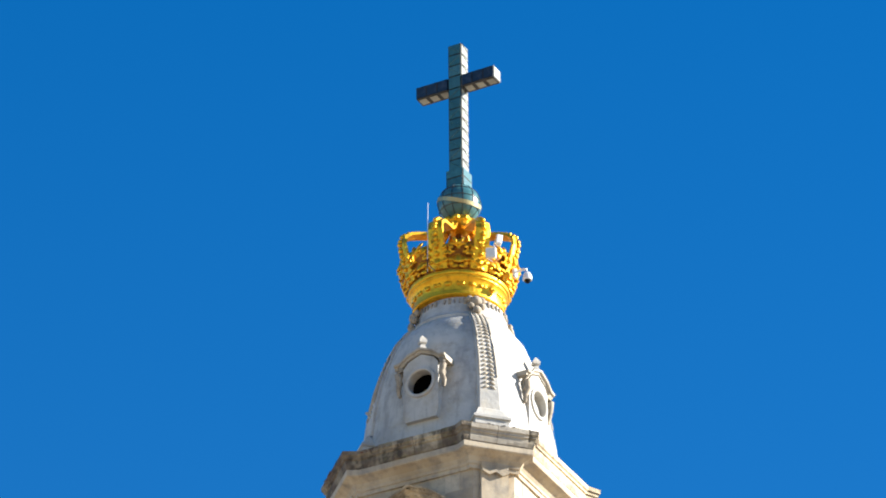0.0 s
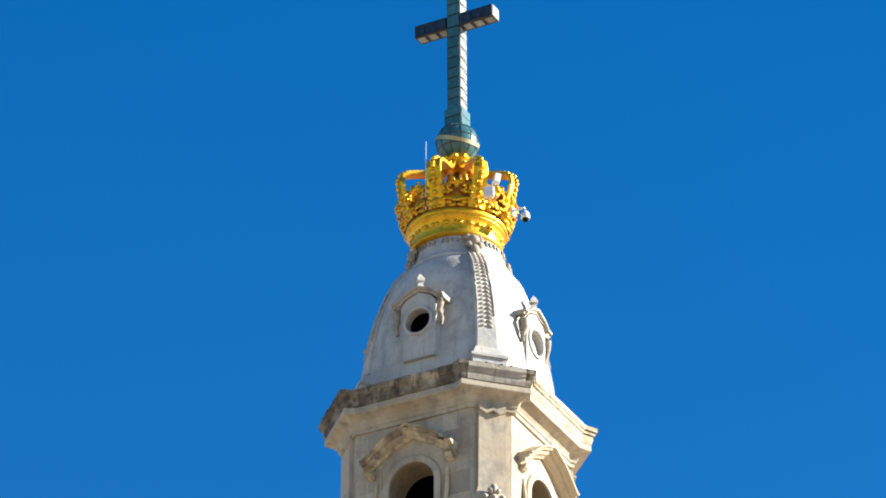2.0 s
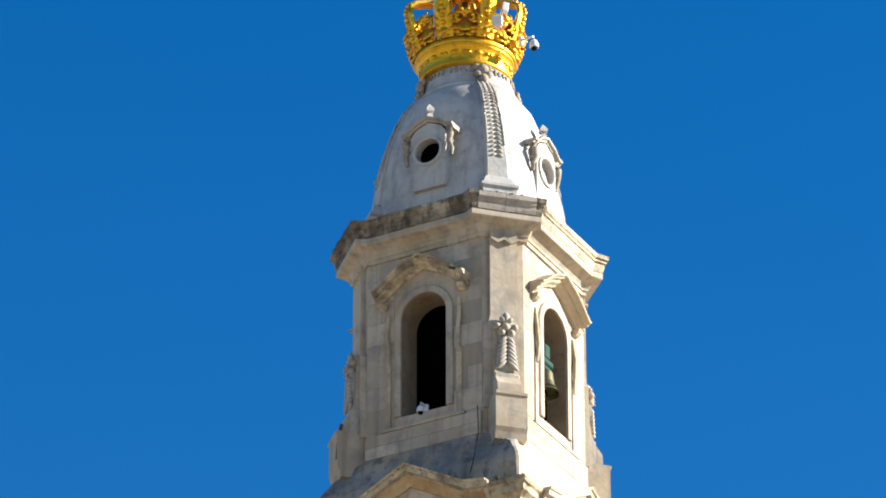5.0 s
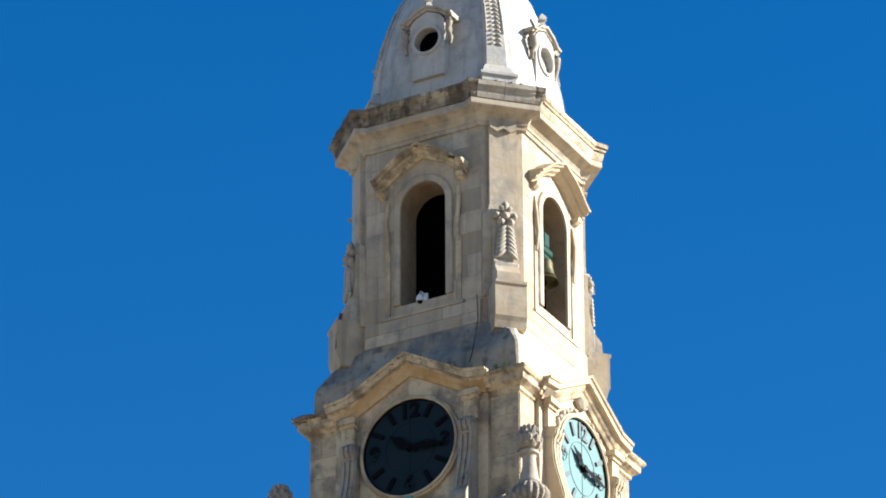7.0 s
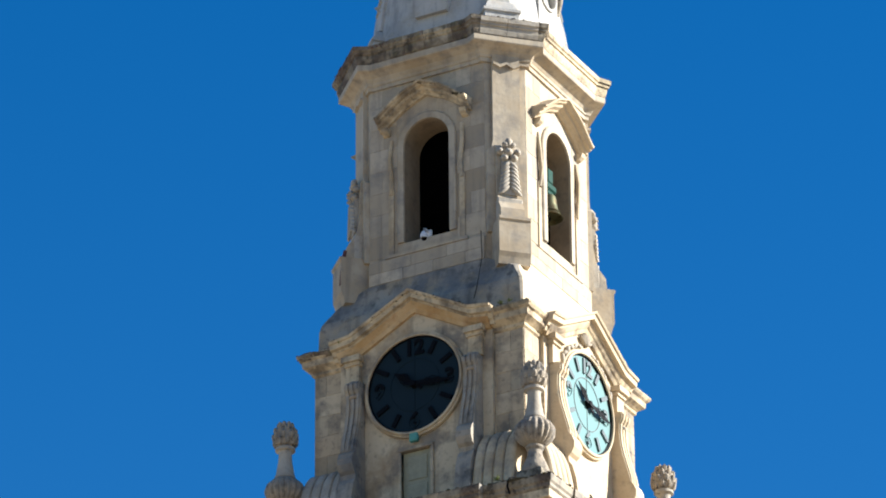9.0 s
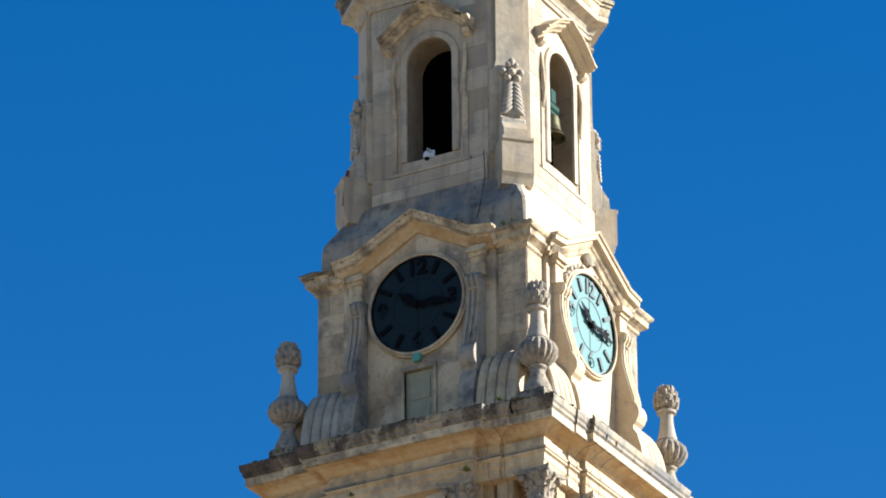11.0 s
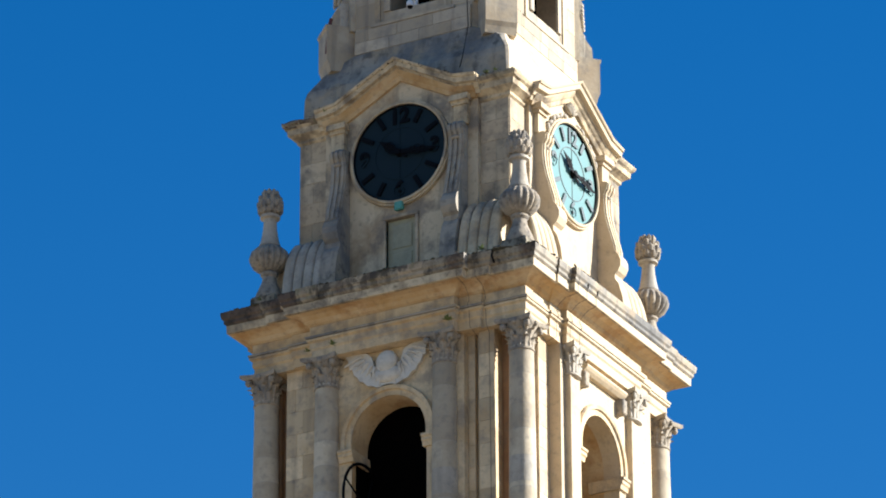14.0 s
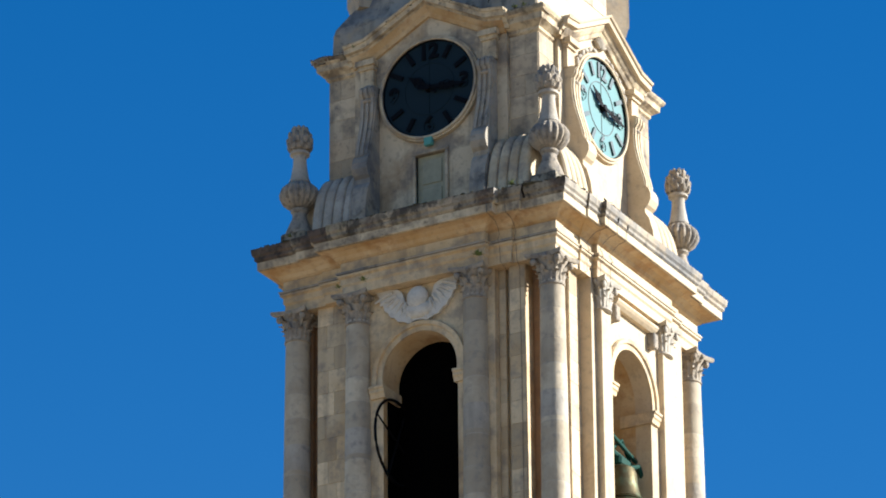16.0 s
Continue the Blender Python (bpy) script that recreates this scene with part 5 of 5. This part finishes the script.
def cable_run(k, u, top, frieze, wall, label):
    """A cable from the cornice's edge, under the corona and down the frieze, then along the wall."""
    rows = [(top + 0.3, 41.94), (top + 0.485, 41.86), (top + 0.40, 41.57), (top + 0.40, 41.375), (frieze + 0.22, 41.33), (frieze + 0.09, 41.22), (frieze + 0.025, 41.12), (frieze + 0.09, 40.97), (frieze + 0.03, 40.9), (frieze + 0.02, 40.55)]
    if wall:
        rows += [(wall + 0.03, 40.44), (wall + 0.02, 38.0), (wall + 0.02, 35.1)]
    cable("cable", [side(k) @ Vector((u + 0.01 * math.sin(9 * z), -o, z)) for o, z in rows], 0.0055, label, CORD)


cable_run(0, 1.86, 3.26, 3.10, 2.72, "thin dark cable running down the shaded entablature")
cable_run(0, 2.18, 3.10, 3.03, 2.885, "thin dark cable running down the shaded entablature")
cable_run(1, -1.88, 3.18, 3.07, 2.72, "thin dark cable running down the sunlit entablature")
cable_run(1, -1.52, 3.18, 3.18, 3.04, "thin dark cable running down the sunlit entablature")
cable_run(1, -1.12, 3.18, 3.18, 0, "thin dark cable ending at a sunlit capital")
cable("cable", [(2.62, -3.3, 42.0), (2.60, -3.5, 41.9), (2.58, -3.55, 41.72), (2.63, -3.55, 41.55)], 0.02, "black cable looped over the cornice beside the urn")
for y in (-1.88, -1.52, -1.12):
    cable("cable", [(3.5, y, 41.98), (3.63 if y > -1.6 else 3.6, y, 41.84), (3.6 if y > -1.6 else 3.58, y + 0.01, 41.6)], 0.02, "dark cable strapped down over the sunlit cornice")
cable("cable", [(1.3, -2.1, 48.2), (1.32, -2.1, 47.6), (1.33, -2.36, 46.8), (1.34, -2.5, 46.5)], 0.01, "thin dark cable running down the skirt")
cable("down_pipe", [(-1.80, -2.16, 48.5), (-1.84, -2.2, 48.2), (-1.86, -2.22, 47.7)], 0.04, "short red painted pipe by the corner buttress", RUST)
rng = random.Random(9)


def weed(at, size):
    bm = bmesh.new()
    for i in range(26):
        a, e, ln = rng.uniform(0, 6.28), rng.uniform(0.2, 1.4), size * rng.uniform(0.5, 1)
        tip = Vector((ln * math.cos(e) * math.cos(a), ln * math.cos(e) * math.sin(a), ln * math.sin(e)))
        sidev = Vector((-math.sin(a), math.cos(a), 0)) * ln * 0.14
        mid = tip * 0.55
        v = [bm.verts.new(p) for p in ((0, 0, 0), mid + sidev, tip, mid - sidev)]
        bm.faces.new(v)
    tagged(part("weed", bm, LEAFY, m=pose(*at)), "small green weed growing from a stone ledge", "plant", "weeds on the ledges")


for at, size in (((-1.55, -3.42, 40.62), 0.12), ((-1.0, -3.40, 40.66), 0.14), ((1.52, -3.40, 40.64), 0.16), ((-2.6, -3.52, 41.9), 0.1), ((2.3, -3.45, 41.93), 0.14), ((2.0, -2.62, 46.16), 0.1), ((2.2, -2.62, 46.16), 0.1), ((-1.6, -2.75, 46.1), 0.09), ((-2.78, -2.86, 40.62), 0.1)):
    weed(at, size)

# ---- lichen crusts on the upper edges of the cornices ----
rng = random.Random(33)


def crust(runs, n, size, mat=MOSS, label="dark lichen crust"):
    """Small flat lumps strewn along runs of (start, end) on a ledge."""
    bm = bmesh.new()
    for i in range(n):
        (a, b) = runs[i % len(runs)]
        t = rng.random() ** 1.0
        p = Vector(a).lerp(Vector(b), t)
        sz = size * rng.uniform(0.35, 1.0) * (0.4 + 0.9 * abs(noise.noise(p * 1.7)))
        blob(bm, (p.x + rng.uniform(-0.02, 0.02), p.y + rng.uniform(-0.02, 0.02), p.z + rng.uniform(-0.015, 0.01)), (sz * rng.uniform(0.8, 2.0), sz * rng.uniform(0.6, 1.4), sz * 0.45), (0, 0, rng.uniform(0, 180)), 6)
    ob = part("lichen_crust", bm, mat, tower, label, smooth=True)
    ob["kind"] = "stuff"


crust([((-3.47, -3.47, 41.84), (-2.1, -3.47, 41.84)), ((-1.6, -3.70, 41.84), (1.6, -3.70, 41.84)), ((2.1, -3.54, 41.84), (3.47, -3.48, 41.84)), ((-2.1, -3.54, 41.84), (-1.6, -3.54, 41.84))], 170, 0.07)
crust([((3.47, -3.47, 41.84), (3.47, -2.1, 41.84)), ((3.58, -1.6, 41.84), (3.58, 1.6, 41.84)), ((3.5, 2.1, 41.84), (3.47, 3.4, 41.84))], 90, 0.055)
crust([((-1.3, -2.36, 52.95), (1.3, -2.36, 52.95)), ((-2.4, -1.55, 52.96), (-1.5, -2.42, 52.96)), ((1.5, -2.42, 52.96), (2.42, -1.5, 52.96))], 90, 0.045)
crust([((-1.8, -2.78, 46.18), (-1.3, -2.78, 46.23)), ((-1.3, -2.78, 46.24), (0, -2.78, 46.86)), ((0, -2.78, 46.86), (1.3, -2.78, 46.24)), ((1.4, -2.6, 46.14), (2.6, -2.62, 46.13))], 80, 0.04)

crust([((-2.64, -2.64, 46.12), (-1.9, -2.64, 46.12)), ((-2.64, -2.64, 46.1), (-2.64, -2.0, 46.1)), ((-2.62, -2.63, 46.03), (-2.2, -2.63, 46.06)), ((-2.42, -1.5, 52.9), (-1.9, -2.05, 52.92)), ((-1.3, -2.4, 52.9), (-0.4, -2.4, 52.9))], 110, 0.05, REDLICHEN, "red-brown lichen crust")
crust([((1.9, -2.62, 46.14), (2.6, -2.64, 46.13)), ((0.5, -2.79, 46.66), (1.3, -2.79, 46.26)), ((0.75, -2.26, 51.42), (1.0, -2.26, 51.34)), ((-0.2, -2.24, 51.95), (0.7, -2.24, 51.62))], 110, 0.035)

# ---- the blocks of the weathered cornices, laid one beside the other ----
rng = random.Random(57)


def cornice_stones(m, o, u0, u1, profile, length, mat):
    """Blocks of a cornice between u0 and u1; profile rows are (out from o, z)."""
    u = u0
    while u < u1 - 0.05:
        w = min(length * rng.uniform(0.6, 1.4), u1 - u)
        if u1 - u - w < 0.2:
            w = u1 - u
        worn, drop = rng.choice((0.0, 0.0, 0.008, -0.03, -0.06)), rng.uniform(-0.02, 0.012)
        bm = bmesh.new()
        rows = [(o + d + (0.008 + worn if d > 0.3 else 0), z + (drop if z > profile[0][1] + 0.1 else 0.003)) for d, z in profile]
        profile_prism(bm, rows, u + 0.006, u + w - 0.006)
        ob = part("stone", bm, mat, tower, m=m)
        for v in ob.data.vertices:      # chipped arrises
            v.co += 0.018 * noise.noise_vector(v.co * 3.1)
        u += w


CYMA = [(-0.2, 41.565), (0.385, 41.565), (0.42, 41.60), (0.42, 41.66), (0.455, 41.70), (0.47, 41.78), (0.47, 41.835), (0.1, 41.93), (-0.2, 41.955)]
for o, u0, u1 in ((3.26, -2.05, 2.05), (3.03, -3.4, -2.55), (3.03, 2.55, 3.4)):
    cornice_stones(side(0), o, u0, u1, CYMA, 0.62, TOPSTONE)
EAVE = [(-0.05, 45.99), (0.205, 45.99), (0.25, 46.025), (0.285, 46.075), (0.285, 46.12), (0.1, 46.17), (-0.05, 46.18)]
for m, u0, u1 in ((side(0), 1.84, 2.62), (side(0), -2.62, -1.84), (side(3), 1.84, 2.62)):
    cornice_stones(m, 2.375, u0, u1, EAVE, 0.45, TOPSTONE)
CAP = [(-0.15, 52.59), (0.305, 52.592), (0.33, 52.68), (0.335, 52.77), (0.37, 52.79), (0.375, 52.83), (0.41, 52.86), (0.42, 52.955), (0.2, 53.01), (-0.15, 53.03)]
cornice_stones(side(0), 2.0, -1.3, 1.3, CAP, 0.55, TOPSTONE)
cornice_stones(pose(0, 0, 0, 0, 0, 45), 2.38, -0.62, 0.62, CAP, 0.6, PALE)

# ---- ashlar facing: stones of the walls ----
bm = bmesh.new()
box(bm, -0.5, 0.5, -0.5, 0.5, -0.5, 0.5)
bmesh.ops.bevel(bm, geom=bm.edges[:], offset=0.02, segments=1, affect="EDGES")
STONE_ME = bpy.data.meshes.new("stone_block")
bm.to_mesh(STONE_ME)
bm.free()
STONE_ME.materials.append(WARM_BLOCK)
SOOTY_ME = STONE_ME.copy()
SOOTY_ME.materials[0] = GRIMY_BLOCK
COOL_ME = STONE_ME.copy()
COOL_ME.materials[0] = COOL_BLOCK
rng = random.Random(21)


def ashlar(parent, m, u0, u1, z0, z1, o, course, length, me=STONE_ME):
    n = max(1, round((z1 - z0) / course))
    h = (z1 - z0) / n
    for r in range(n):
        u, off = u0, (r % 2) * 0.5
        cuts = [u0]
        x = u0 + length * (0.5 if off else 1.0) * rng.uniform(0.85, 1.15)
        while x < u1 - length * 0.35:
            cuts.append(x)
            x += length * rng.uniform(0.85, 1.2)
        cuts.append(u1)
        for a, b in zip(cuts, cuts[1:]):
            ob = new("stone", me)
            ob.parent = parent
            d = 0.05 + rng.uniform(0, 0.004)
            ob.matrix_basis = m @ pose((a + b) / 2, -(o + 0.012 - d / 2 + rng.uniform(0, 0.003)), z0 + h * (r + 0.5)) @ Matrix.Diagonal((b - a - 0.007, d, h - 0.007, 1))


I = Matrix.Identity(4)
for k in (0, 1):
    w1, w3 = walls1[k], walls3[k]
    # bell storey: spandrels, piers and side bays
    if k == 0:
        ashlar(flat_bay, I, -2.32, -1.65, 35.4, 40.6, 2.885, 0.48, 0.42)
    for s in (1,) if k == 0 else (-1, 1):
        a, b = sorted((s * 1.81, s * 1.91))
        ashlar(w1, I, a, b, 35.4, 40.6, 2.70, 0.46, 0.5)
        a, b = sorted((s * 1.925, s * 2.255))
        ashlar(w1, I, a, b, 35.4, 40.5, 2.87, 0.46, 0.9)
        a, b = sorted((s * 1.65, s * 1.795))
        ashlar(w1, I, a, b, 35.4, 40.6, 2.78, 0.46, 0.9)
    # small belfry
    for s in (-1, 1):
        a, b = sorted((s * 0.69, s * 1.335))
        ashlar(w3, I, a, b, 48.23, 52.2, 1.945, 0.50, 0.62, COOL_ME)
    ashlar(w3, I, -1.33, 1.33, 47.62, 48.14, 2.0, 0.26, 0.7, COOL_ME)
    # clock storey: corner strips
    for s in (-1, 1):
        a, b = sorted((s * 1.74, s * 2.365))
        ashlar(clock_wall, side(k), a, b, 43.0, 45.66, 2.37, 0.44, 0.62, SOOTY_ME)
